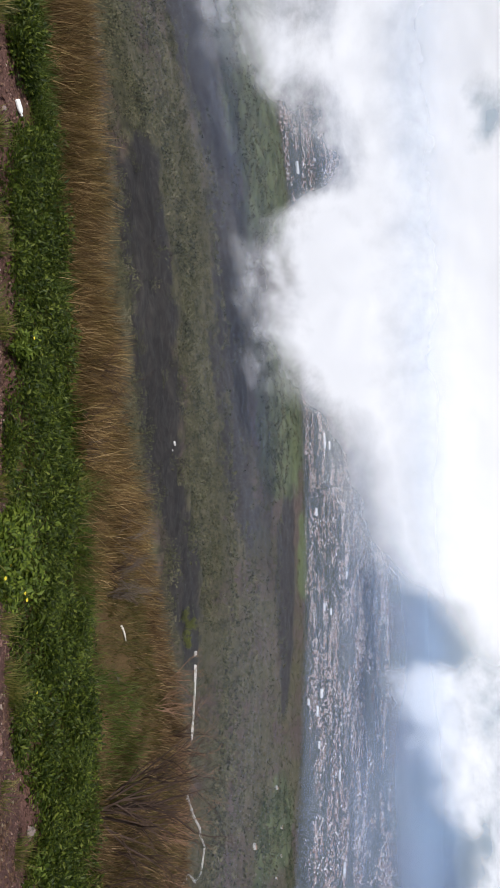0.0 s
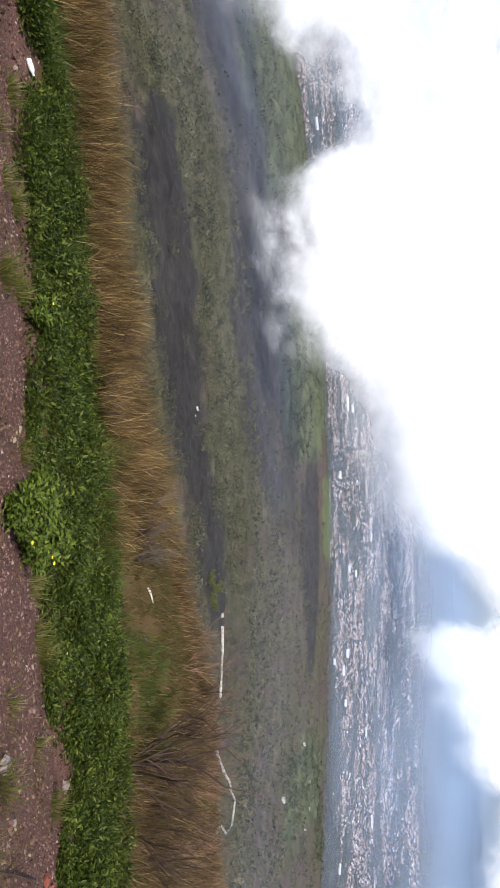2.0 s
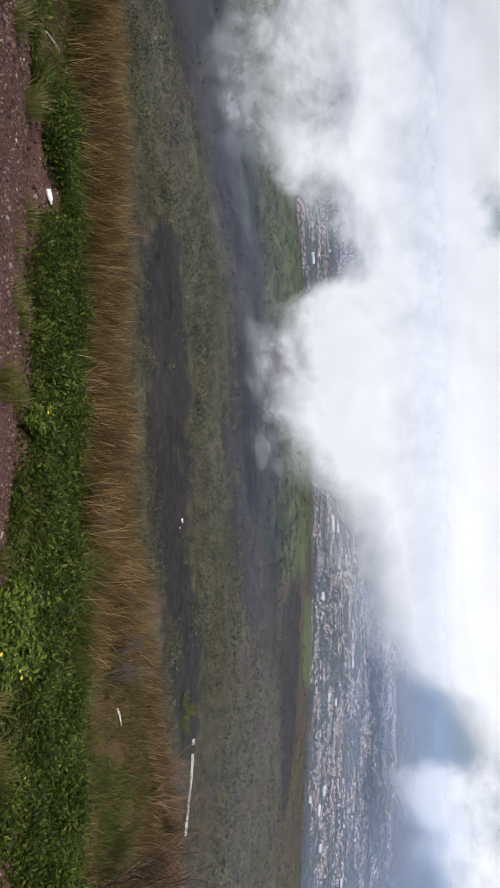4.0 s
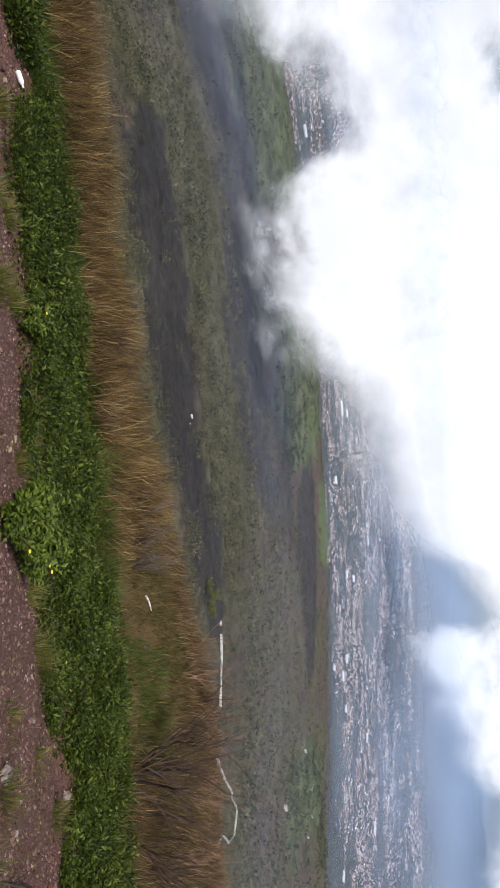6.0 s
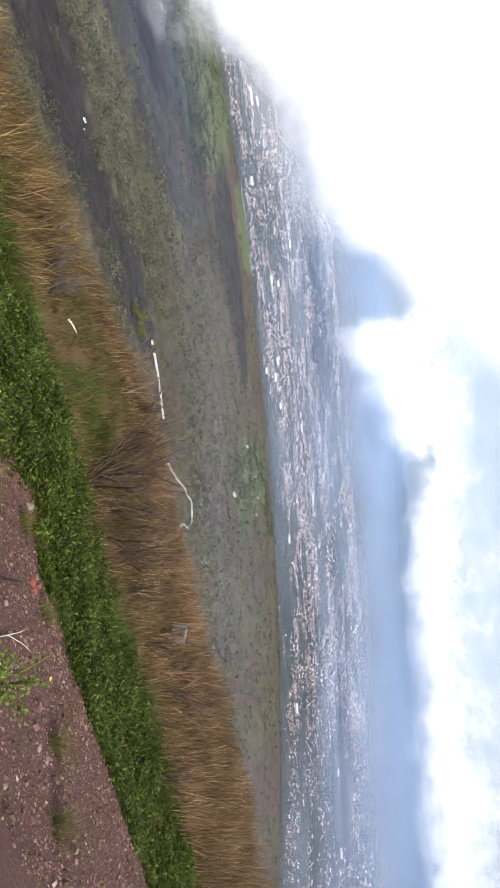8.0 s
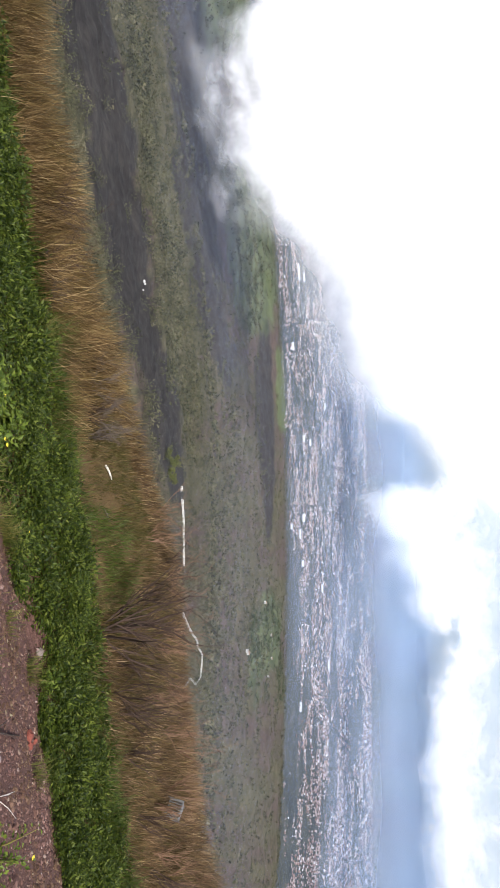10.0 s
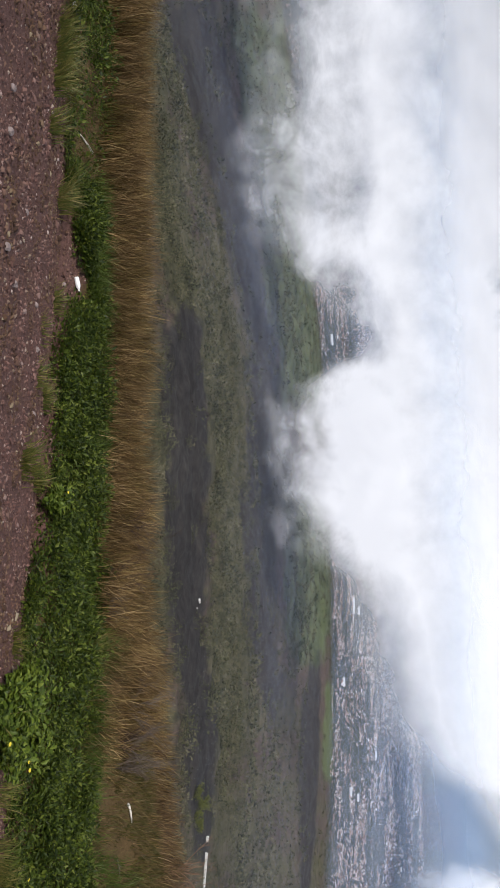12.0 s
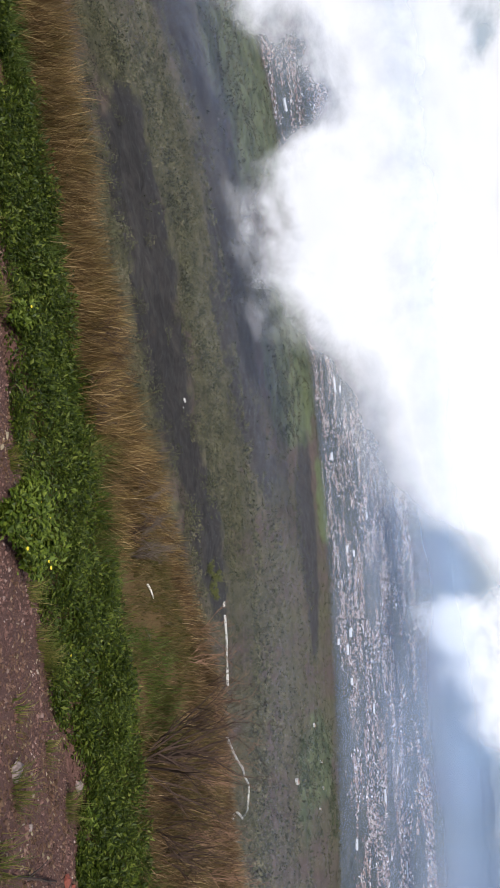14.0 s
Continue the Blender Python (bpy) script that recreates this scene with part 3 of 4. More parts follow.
def blades(x, y, length, width, lean_x, lean_y, sink=0.03, bend=1.0):
    """Tapering bent blades of grass."""
    n = len(x)
    z = land(x, y) - sink
    turn = RNG.uniform(0, np.pi, n)
    sx, sy = np.cos(turn) * width / 2, np.sin(turn) * width / 2
    rows = []
    for k, (s, t) in enumerate(((0, 1.0), (0.4, 0.85), (0.75, 0.6), (1.0, 0.12))):
        b = s ** (1 + bend) * length
        cx, cy, cz = x + lean_x * b, y + lean_y * b, z + length * s * (1 - 0.22 * s * np.hypot(lean_x, lean_y))
        rows.append(np.stack([np.stack([cx - sx * t, cy - sy * t, cz], -1), np.stack([cx + sx * t, cy + sy * t, cz], -1)], 1))
    v = np.stack(rows, 1).reshape(-1, 3)
    f = np.array([[0, 1, 3, 2], [2, 3, 5, 4], [4, 5, 7, 6]])
    return v, (np.arange(n)[:, None, None] * 8 + f[None]).reshape(-1, 4)


def pebble_shape():
    bm = bmesh.new()
    bmesh.ops.create_icosphere(bm, subdivisions=1, radius=1)
    v = np.array([q.co[:] for q in bm.verts])
    f = np.array([[q.index for q in face.verts] for face in bm.faces])
    bm.free()
    return v, f


def pebbles(x, y, size, lift=0.2, simple=False):
    sv, sf = pebble_shape()
    if simple:
        sv = np.array([[1, 0, -0.3], [-1, 0, -0.3], [0, 1, -0.3], [0, -1, -0.3], [0, 0, 1]], float)
        sf = np.array([[0, 2, 4], [2, 1, 4], [1, 3, 4], [3, 0, 4]])
    n, m = len(x), len(sv)
    v = np.repeat(sv[None], n, 0) * (1 + RNG.uniform(-0.35, 0.35, (n, m, 1)))
    v *= size[:, None, None] * np.stack([RNG.uniform(0.7, 1.3, n), RNG.uniform(0.6, 1.0, n), RNG.uniform(0.4, 0.8, n)], -1)[:, None]
    a = RNG.uniform(0, 2 * np.pi, n)
    c, s = np.cos(a)[:, None], np.sin(a)[:, None]
    v = np.stack([v[..., 0] * c - v[..., 1] * s, v[..., 0] * s + v[..., 1] * c, v[..., 2]], -1)
    v += np.stack([x, y, land(x, y) + size * lift], -1)[:, None]
    return v.reshape(-1, 3), (np.arange(n)[:, None, None] * m + sf[None]).reshape(-1, 3)


# gravel
def build_gravel(name, n, low, high, shape, scale, simple, label):
    x, y = RNG.uniform(-13, 26, n), RNG.uniform(3.0, 9.6, n)
    keep = (y < edge(x) + RNG.normal(0.5, 0.25, n)) & (x > -1.35 * y - 1) & (x < 4.5 * y) & (np.hypot(x, y) > 5.2)
    x, y = x[keep], y[keep]
    patch = fractal(x * 0.7, y * 0.7, 71, 3)
    size = np.clip(RNG.gamma(shape, scale, len(x)) * (0.6 + 0.8 * patch), low, high)
    v, f = pebbles(x, y, size, 0.2, simple)
    stuff(name, v, f, M_STONE, label, "gravel")


build_gravel("gravel", 110000, 0.007, 0.032, 3.0, 0.0052, True, "fine loose reddish-brown volcanic gravel")
build_gravel("gravel_stones", 8500, 0.014, 0.05, 3.0, 0.0072, False, "larger reddish-brown clinker stones strewn over the gravel")


# green weeds along the edge of the gravel
def weed_depth(x):
    return np.interp(x, (-12, -8, -6.5, -4, 0, 2, 6, 10, 14), (9.8, 9.7, 9.8, 10.2, 10.6, 10.4, 10.1, 9.9, 9.9))


def domes(x, y, tall, wide, k, size, spread=0.35):
    """Leafy plants as arrays: k leaves each over an uneven dome, tips turned outwards and up."""
    n = len(x) * k
    a, u = RNG.uniform(0, 2 * np.pi, n), RNG.uniform(0.0, 1.0, n) ** 0.8
    ring = np.sqrt(1 - u * u)
    out = np.stack([np.cos(a) * ring, np.sin(a) * ring, u], -1)
    shell = RNG.uniform(0.45, 1.05, n) ** 0.6
    X, Y, T, Wd = np.repeat(x, k), np.repeat(y, k), np.repeat(tall, k), np.repeat(wide, k)
    px, py = X + out[:, 0] * Wd * shell, Y + out[:, 1] * Wd * shell
    p = np.stack([px, py, land(px, py) + out[:, 2] * T * shell], -1)
    way = out * 0.5 + RNG.normal(0, spread, (n, 3)) + np.stack([np.cos(a) * 0.5, np.sin(a) * 0.5, 0.15 + 0 * a], -1)
    way /= np.linalg.norm(way, axis=1, keepdims=True)
    up = out + RNG.normal(0, spread, (n, 3)) + np.array([0, 0, 0.5])
    side = np.cross(up, way)
    side /= np.linalg.norm(side, axis=1, keepdims=True) + 1e-6
    length = np.repeat(size, k) * RNG.uniform(0.6, 1.4, n)
    return p, way, side, length


def build_weeds():
    n = 9000
    x = np.where(RNG.random(n) < 0.84, RNG.uniform(-11, 17, n), RNG.uniform(17, 34, n))
    t = RNG.uniform(0, 1, n)
    y = edge(x) - 0.05 + t * (weed_depth(x) - edge(x) + 0.25)
    clump = fractal(x * 1.5, y * 1.5, 81, 3)
    keep = (clump > 0.27 + 0.16 * RNG.random(n) - 0.12 * smooth(0.2, 0.6, t)) & ((x > -6.9) | (RNG.random(n) < 0.12 + 0.3 * (x < -8.5)))
    keep &= ~((np.abs(x + 5.1) < 0.42) & (y < 9.5) & (y > 8.0))
    x, y, t, clump = x[keep], y[keep], t[keep], clump[keep]
    tall = (0.13 + 0.85 * np.clip(clump - 0.25, 0, 1)) * (0.55 + 0.45 * smooth(0.0, 0.3, t)) * (1 - 0.4 * smooth(0.55, 1.0, t)) * RNG.uniform(0.55, 1.25, len(x))
    wide = RNG.uniform(0.10, 0.24, len(x))
    p, way, side, length = domes(x, y, tall, wide, 36, RNG.uniform(0.032, 0.085, len(x)))
    v, f = kites(p, way, side, length, length * RNG.uniform(0.3, 0.55, len(length)), RNG.uniform(0.05, 0.3, len(length)))
    stuff("weeds", v, f, M_WEED, "dense dark green leafy weeds lining the gravel edge", "weeds")


build_weeds()


def open_ground(x, y):
    """False on the trodden patch round the bleached log."""
    return ~((np.abs(x - 3.55 - 0.25 * np.sin(3 * y)) < 0.33) & (y > 11.2) & (y < 12.4))


def build_dry_grass():
    n = 80000
    x = np.where(RNG.random(n) < 0.88, RNG.uniform(-17, 22, n), RNG.uniform(22, 48, n))
    b = brink(x)
    y0 = weed_depth(x) - 0.25
    y = y0 + (b + 1.0 - y0) * RNG.uniform(0, 1, n) ** 0.8
    clump = fractal(x * 1.1, y * 1.1, 91, 3)
    right = smooth(0.8, 2.4, x) * (1 - smooth(13.0, 15.0, x))
    bare = smooth(1.8, 3.2, x) * (1 - smooth(5.0, 6.6, x)) * (1 - smooth(-0.7, -0.2, y - b))
    keep = (clump + 0.15 > RNG.uniform(0.2, 0.65, n)) & (RNG.random(n) > 0.93 * bare) & open_ground(x, y)
    x, y, clump, bare, right = x[keep], y[keep], clump[keep], bare[keep], right[keep]
    m = len(x)
    length = RNG.uniform(0.45, 0.95, m) * (0.65 + 0.6 * clump) * (1 - 0.5 * bare) * (1 - 0.4 * right)
    length = length * (1 - 0.2 * smooth(6.2, 7.4, x) * (1 - smooth(10, 12, x)))
    v, f = blades(x, y, length, RNG.uniform(0.006, 0.013, m), RNG.normal(0.16, 0.28, m), RNG.normal(0.1, 0.22, m))
    rusty = RNG.random(m) < 0.92 * smooth(1.5, 6.0, x)
    for name, pick, material, label in (("dry_grass", ~rusty, M_STRAW, "tall straw-coloured dry grass along the brink of the slope"), ("brown_brush", rusty, M_RUSTY, "rust-brown withered grass and fine brush along the brink")):
        mine = f[np.repeat(pick, 3)]
        used, back = np.unique(mine, return_inverse=True)
        stuff(name, v[used], back.reshape(-1, 4), material, label, "grass")


build_dry_grass()


# scrub and trees on the mountainside below
def scatter_scrub(name, count, near, farthest, k, low, high, leaf, label, seed):
    az = RNG.uniform(-58, 78, count)
    r = np.exp(RNG.uniform(np.log(near), np.log(farthest), count))
    el = np.interp(np.log(r), np.log(FAR_R), FAR_EL)
    dense = fractal(az / 1.6, np.log(r) * 9, seed, 3)
    brush = cover(az, el)[4]
    tall_k = np.sqrt(np.maximum(r, 200) / 200)
    bench = (az > 16) & (az < 36) & (r > 75) & (r < 170)
    keep = (dense + 1.1 * (brush - 0.5) > RNG.uniform(0.36, 0.64, count)) & ((az < 50) & (az > -50) | (RNG.random(count) < 0.4))
    az, r, tall_k = az[keep], r[keep], tall_k[keep]
    x, y = r * np.sin(np.radians(az)), r * np.cos(np.radians(az))
    tall = tall_k * np.where(bench[keep], 0.55, 1.0) * RNG.uniform(low, high, len(x)) * RNG.uniform(0.7, 1.3, len(x))
    wide = tall * RNG.uniform(0.4, 0.8, len(x))
    p, way, side, length = domes(x, y, tall * 0.8, wide, k, tall * leaf * np.clip(r / 110, 0.6, 1), 0.45)
    v, f = kites(p, way, side, length, length * 0.7, RNG.uniform(0, 0.3, len(length)))
    stuff(name, v, f, M_SCRUB, label, "shrubs")


scatter_scrub("brink_scrub", 6500, 34, 70, 38, 0.5, 1.3, 0.18, "olive broom bushes crowding the slope under the brink", 95)
scatter_scrub("mountain_scrub", 13000, 65, 230, 32, 0.7, 2.1, 0.18, "grey-green broom and heath scrub scattered over the mountainside", 95)
scatter_scrub("hillside_trees", 27000, 215, 1280, 8, 0.8, 2.0, 0.52, "small dark trees and bushes dotting the lower mountainside", 97)


# orchards and hedges round the green fields at the foot of the mountain
def build_orchards():
    x, y, r = [], [], []
    for left, right, low, high, n in ((26.8, 34.8, -12.9, -10.0, 1500), (-8.5, 4.5, -13.3, -9.7, 1500), (-40, -20, -12.6, -10.2, 700)):
        az, el = RNG.uniform(left, right, n), RNG.uniform(low, high, n)
        keep = fractal(az / 0.9, el * 3.5, 175, 3) > RNG.uniform(0.42, 0.62, n)
        d = np.exp(np.interp(el[keep], FAR_EL, np.log(FAR_R)))
        x.append(d * np.sin(np.radians(az[keep])))
        y.append(d * np.cos(np.radians(az[keep])))
        r.append(d)
    x, y, r = np.concatenate(x), np.concatenate(y), np.concatenate(r)
    tall = RNG.uniform(1.4, 3.4, len(x)) * np.sqrt(r / 700)
    p, way, side, length = domes(x, y, tall, tall * RNG.uniform(0.5, 0.9, len(x)), 16, tall * 0.45, 0.45)
    v, f = kites(p, way, side, length, length * 0.75, RNG.uniform(0, 0.3, len(length)))
    stuff("orchard_trees", v, f, M_ORCHARD, "dark green trees and hedges round small fields", "trees")


build_orchards()


# short olive and brown grass on the bare shoulder
def build_undergrowth():
    n = 56000
    x = np.where(RNG.random(n) < 0.6, RNG.uniform(-12, 16, n), RNG.uniform(0.6, 10, n))
    low = np.where(x < -6.5, edge(x) - 0.1, weed_depth(x) - 0.4)
    y = low + (brink(x) - 0.3 - low) * RNG.uniform(0, 1, n)
    clump = fractal(x * 1.7, y * 1.7, 191, 3)
    keep = (clump > RNG.uniform(0.3, 0.6, n)) & ((x < -6.3) | (x > 0.6)) & (open_ground(x, y) | (RNG.random(n) < 0.45))
    x, y, clump = x[keep], y[keep], clump[keep]
    m = len(x)
    v, f = blades(x, y, RNG.uniform(0.08, 0.26, m) * (0.6 + 0.7 * clump), RNG.uniform(0.007, 0.014, m), RNG.normal(0, 0.4, m), RNG.normal(0, 0.4, m))
    stuff("short_grass", v, f, M_OLIVE, "short olive and brown grass on the bare shoulder", "grass")


build_undergrowth()


# soft green grass along the back of the weeds
def build_green_grass():
    n = 26000
    x = RNG.uniform(-7.2, 14, n)
    back = weed_depth(x)
    # on the shoulder by the log the green runs out towards the brink in patches
    patch = smooth(3.6, 4.6, x) * (1 - smooth(6.4, 7.6, x))
    y = back + RNG.normal(0.0, 0.22, n) - 0.15 + (0.5 * smooth(1.0, 3.0, x) + 1.7 * patch) * RNG.uniform(0, 1, n) ** (2 - 0.8 * patch)
    clump = fractal(x * 1.3, y * 1.3, 193, 3)
    keep = clump > RNG.uniform(0.36, 0.58, n)
    x, y, clump = x[keep], y[keep], clump[keep]
    m = len(x)
    v, f = blades(x, y, RNG.uniform(0.16, 0.42, m) * (0.6 + 0.7 * clump), RNG.uniform(0.006, 0.013, m), RNG.normal(0, 0.4, m), RNG.normal(0, 0.4, m))
    stuff("green_grass", v, f, M_GRASS, "soft yellowish green grass behind the leafy weeds", "grass")


build_green_grass()


# trees between the houses of the plain
def build_plain_trees():
    n = 30000
    az, el = RNG.uniform(-45, 90, n), -RNG.uniform(4.2, 10.2, n)
    r = PLAIN / np.tan(np.radians(-el))
    keep = fractal(az / 3 + 50, el * 1.6, 161, 4) + 0.20 * smooth(-8.6, -9.8, el) * np.where((az > -7) & (az < 14), 0.4, 1) > RNG.uniform(0.42, 0.66, n)
    az, r = az[keep], r[keep]
    k = 7
    tall = np.repeat(RNG.uniform(1.8, 4.5, len(r)) * np.sqrt(r / 2000), k)
    x, y = np.repeat(r * np.sin(np.radians(az)), k), np.repeat(r * np.cos(np.radians(az)), k)
    m = len(x)
    x, y = x + RNG.normal(0, 0.5, m) * tall, y + RNG.normal(0, 0.4, m) * tall
    way, side = turned(m, -10, 60)
    v, f = kites(np.stack([x, y, land(x, y) + tall * RNG.uniform(0, 0.6, m)], -1), way, side, tall * 0.6, tall * 0.45, RNG.uniform(0, 0.3, m))
    stuff("plain_trees", v, f, M_SCRUB, "dark green orchards and trees between the town houses", "trees")


build_plain_trees()


# ---- single things ----
def sight(az, el, near=3.0, farthest=1250.0):
    """Where the ground lies along an azimuth and an elevation from the standing place."""
    r = np.geomspace(near, farthest, 1500)
    x, y = r * math.sin(radians(az)), r * math.cos(radians(az))
    e = np.degrees(np.arctan2(land(x, y) - EYE, r))
    hit = np.nonzero(e >= el)[0]
    k = hit[0] if len(hit) else len(r) - 1
    return on_land(float(x[k]), float(y[k]))


def tube(bm, points, radii, sides=5):
    """A tapering branch through points."""
    rings = []
    for k, (p, r) in enumerate(zip(points, radii)):
        way = (points[min(k + 1, len(points) - 1)] - points[max(k - 1, 0)]).normalized()
        a = way.orthogonal().normalized()
        b = way.cross(a)
        rings.append([bm.verts.new(p + (a * math.cos(t) + b * math.sin(t)) * r) for t in (2 * math.pi * i / sides for i in range(sides))])
    for one, two in zip(rings, rings[1:]):
        for i in range(sides):
            bm.faces.new((one[i], one[(i + 1) % sides], two[(i + 1) % sides], two[i]))
    bm.faces.new(rings[0][::-1])
    bm.faces.new(rings[-1])


def grow(bm, rnd, start, way, length, radius, depth, sides=4, spread=0.55):
    """A branch with side shoots, bending as it grows."""
    points, radii, p, w = [start], [radius], start.copy(), way.copy()
    steps = 4
    for k in range(steps):
        w = (w + Vector((rnd.gauss(0, 0.16), rnd.gauss(0, 0.16), rnd.gauss(0.05, 0.1)))).normalized()
        p = p + w * length / steps
        points.append(p.copy())
        radii.append(radius * (1 - 0.7 * (k + 1) / steps))
        if depth and k < steps - 0:
            for _ in range(1 if depth > 1 else 2):
                q = (w + Vector((rnd.gauss(0, spread), rnd.gauss(0, spread), rnd.gauss(0.1, spread * 0.5)))).normalized()
                grow(bm, rnd, p, q, length * rnd.uniform(0.32, 0.6), max(radii[-1] * 0.75, 0.003), depth - 1, 3, spread)
    tube(bm, points, radii, sides)


def dead_shrub(place, tall, stems, spread, material, label, seed, depth=2, radius=0.026):
    rnd = random.Random(seed)
    base = thing("dead_shrub", place, label, "shrub", "dead shrubs by the brink")
    for k in range(stems):
        bm = bmesh.new()
        way = Vector((rnd.gauss(0, spread), rnd.gauss(0, spread * 0.6), 1)).normalized()
        grow(bm, rnd, Vector((rnd.gauss(0, 0.04), rnd.gauss(0, 0.04), -0.05)), way, tall * rnd.uniform(0.7, 1.0), radius, depth)
        part("stem", bm, material, base)
    return base


BARE = "leafless dark brown shrub with fine forked twigs in dry grass"
for k, (az, el, tall, stems, spread, depth) in enumerate(((29.9, -24.3, 2.0, 10, 0.75, 2), (32.5, -22.8, 1.3, 5, 0.5, 2), (36.6, -22.4, 1.35, 5, 0.4, 2), (39.3, -21.6, 1.0, 4, 0.45, 2), (43.6, -20.0, 1.1, 4, 0.5, 2),
                                                         (47.0, -18.5, 1.2, 4, 0.5, 2), (-7.7, -27.6, 1.05, 6, 0.6, 2), (-1.9, -28.0, 0.8, 5, 0.6, 2), (-13, -24.5, 0.7, 3, 0.5, 1), (11.6, -25.8, 0.7, 5, 0.6, 2), (34.9, -22.8, 1.4, 6, 0.6, 2), (27.0, -21.5, 1.2, 4, 0.4, 2), (24.5, -19.9, 1.0, 4, 0.4, 2),
                                                         (-37.5, -21.5, 0.7, 3, 0.4, 2), (54, -19, 1.2, 4, 0.5, 2), (62, -18, 1.2, 4, 0.5, 2))):
    dead_shrub(sight(az, el), tall, stems, spread, M_TWIG, BARE, 100 + k, depth, 0.028 if k == 0 else 0.016)
rnd = random.Random(77)
DRIED = "dried rust-brown broom shrub with dense fine twigs"
for k in range(16):
    az = 19.5 + 2.0 * k + rnd.uniform(-0.8, 0.8)
    dead_shrub(sight(az, rnd.uniform(-21.8, -18.4) + 0.06 * (az - 19)), rnd.uniform(0.7, 1.15), 4, 0.5, M_BROWNTWIG, DRIED, 600 + k, 2, 0.014)
GREY = "bleached grey dead shrub tangled among weeds and straw"
for k, (az, el, tall) in enumerate(((9.0, -25.2, 0.8), (11.2, -25.4, 0.85), (13.0, -25.6, 0.8), (26.5, -18.6, 1.3), (0.5, -28.2, 0.5))):
    dead_shrub(sight(az, el), tall, 6, 0.6, M_GREYTWIG, GREY, 200 + k, 2, 0.016)


def leafy_bush(place, tall, wide, count, material, label, seed, flowers=0, group="leafy plants on the gravel", leaf=1.0):
    rng = np.random.default_rng(seed)
    base = thing("leafy_bush", place, label, "bush", group)
    bm = bmesh.new()
    rnd = random.Random(seed)
    tips = []
    for k in range(9):
        a = rnd.uniform(0, 6.28)
        tip = Vector((math.cos(a) * wide * rnd.uniform(0.2, 0.9), math.sin(a) * wide * rnd.uniform(0.2, 0.9), tall * rnd.uniform(0.55, 1.0)))
        tube(bm, [Vector((0, 0, -0.03)), tip * 0.5 + Vector((0, 0, tall * 0.12)), tip], [0.008, 0.006, 0.003], 4)
        tips.append(tip)
    stalk = part("stalk", bm, M_TUFT, base)
    t = np.array([q[:] for q in tips])[rng.integers(0, len(tips), count)]
    p = t * rng.uniform(0.35, 1.0, count)[:, None] + rng.normal(0, 0.10 * wide, (count, 3))
    p[:, 2] = np.maximum(p[:, 2], 0.01)
    a, e = rng.uniform(0, 6.28, count), np.radians(rng.uniform(-20, 55, count))
    way = np.stack([np.cos(a) * np.cos(e), np.sin(a) * np.cos(e), np.sin(e)], -1)
    side = np.stack([-np.sin(a), np.cos(a), 0 * a], -1)
    size = leaf * rng.uniform(0.05, 0.10, count)
    v, f = kites(p, way, side, size, size * 0.6, rng.uniform(0.05, 0.3, count))
    ob = new("foliage", mesh_of("foliage", v, f, material))
    ob.parent = base
    for k in range(flowers):
        bm = bmesh.new()
        q = tips[k % len(tips)] * 1.02
        bmesh.ops.create_cone(bm, cap_ends=True, segments=8, radius1=0.004, radius2=0.022, depth=0.014, matrix=Matrix.Translation(q + Vector((rnd.gauss(0, 0.05), rnd.gauss(0, 0.05), 0.02))))
        part("flower", bm, M_YELLOW, stalk, "small yellow flower head")
    return base


M_YELLOW = plain_material("yellow_petal", (0.75, 0.60, 0.04), 0.6, 80, 0.15)
FRESH = "bright yellow-green leafy weed growing out of the gravel"
for k, (az, el, tall, wide, count, flowers) in enumerate(((9.3, -34.6, 0.6, 0.5, 900, 3), (11.0, -34.2, 0.5, 0.42, 600, 2), (7.8, -35.3, 0.5, 0.4, 600, 1), (9.6, -35.5, 0.5, 0.42, 600, 2), (6.2, -34.7, 0.42, 0.3, 600, 1), (12.4, -34.4, 0.38, 0.3, 520, 1), (-9.6, -33.0, 0.35, 0.3, 480, 2), (46.6, -32.6, 0.34, 0.3, 420, 2),
                                                          (47.5, -31.0, 0.5, 0.4, 300, 1), (21.5, -31.8, 0.3, 0.28, 200, 1), (33.8, -28.6, 0.3, 0.3, 160, 0))):
    leafy_bush(sight(az, el), tall, wide, count, M_BUSH, FRESH, 300 + k, flowers, leaf=0.6 if az > 40 else 1.0)

for k, (az, el, tall, wide) in enumerate(((14.6, -19.5, 0.9, 1.6), (15.4, -19.2, 1.1, 1.7), (16.2, -19.4, 0.9, 1.6), (16.8, -19.1, 0.8, 1.3), (15.2, -18.8, 0.9, 1.4))):
    leafy_bush(sight(az, el, 25), tall, wide, 700, M_YELLOWBUSH, "yellow-green leafy bush among dark scrub on the slope", 330 + k, 0, "bushes on the slope", 2.0)


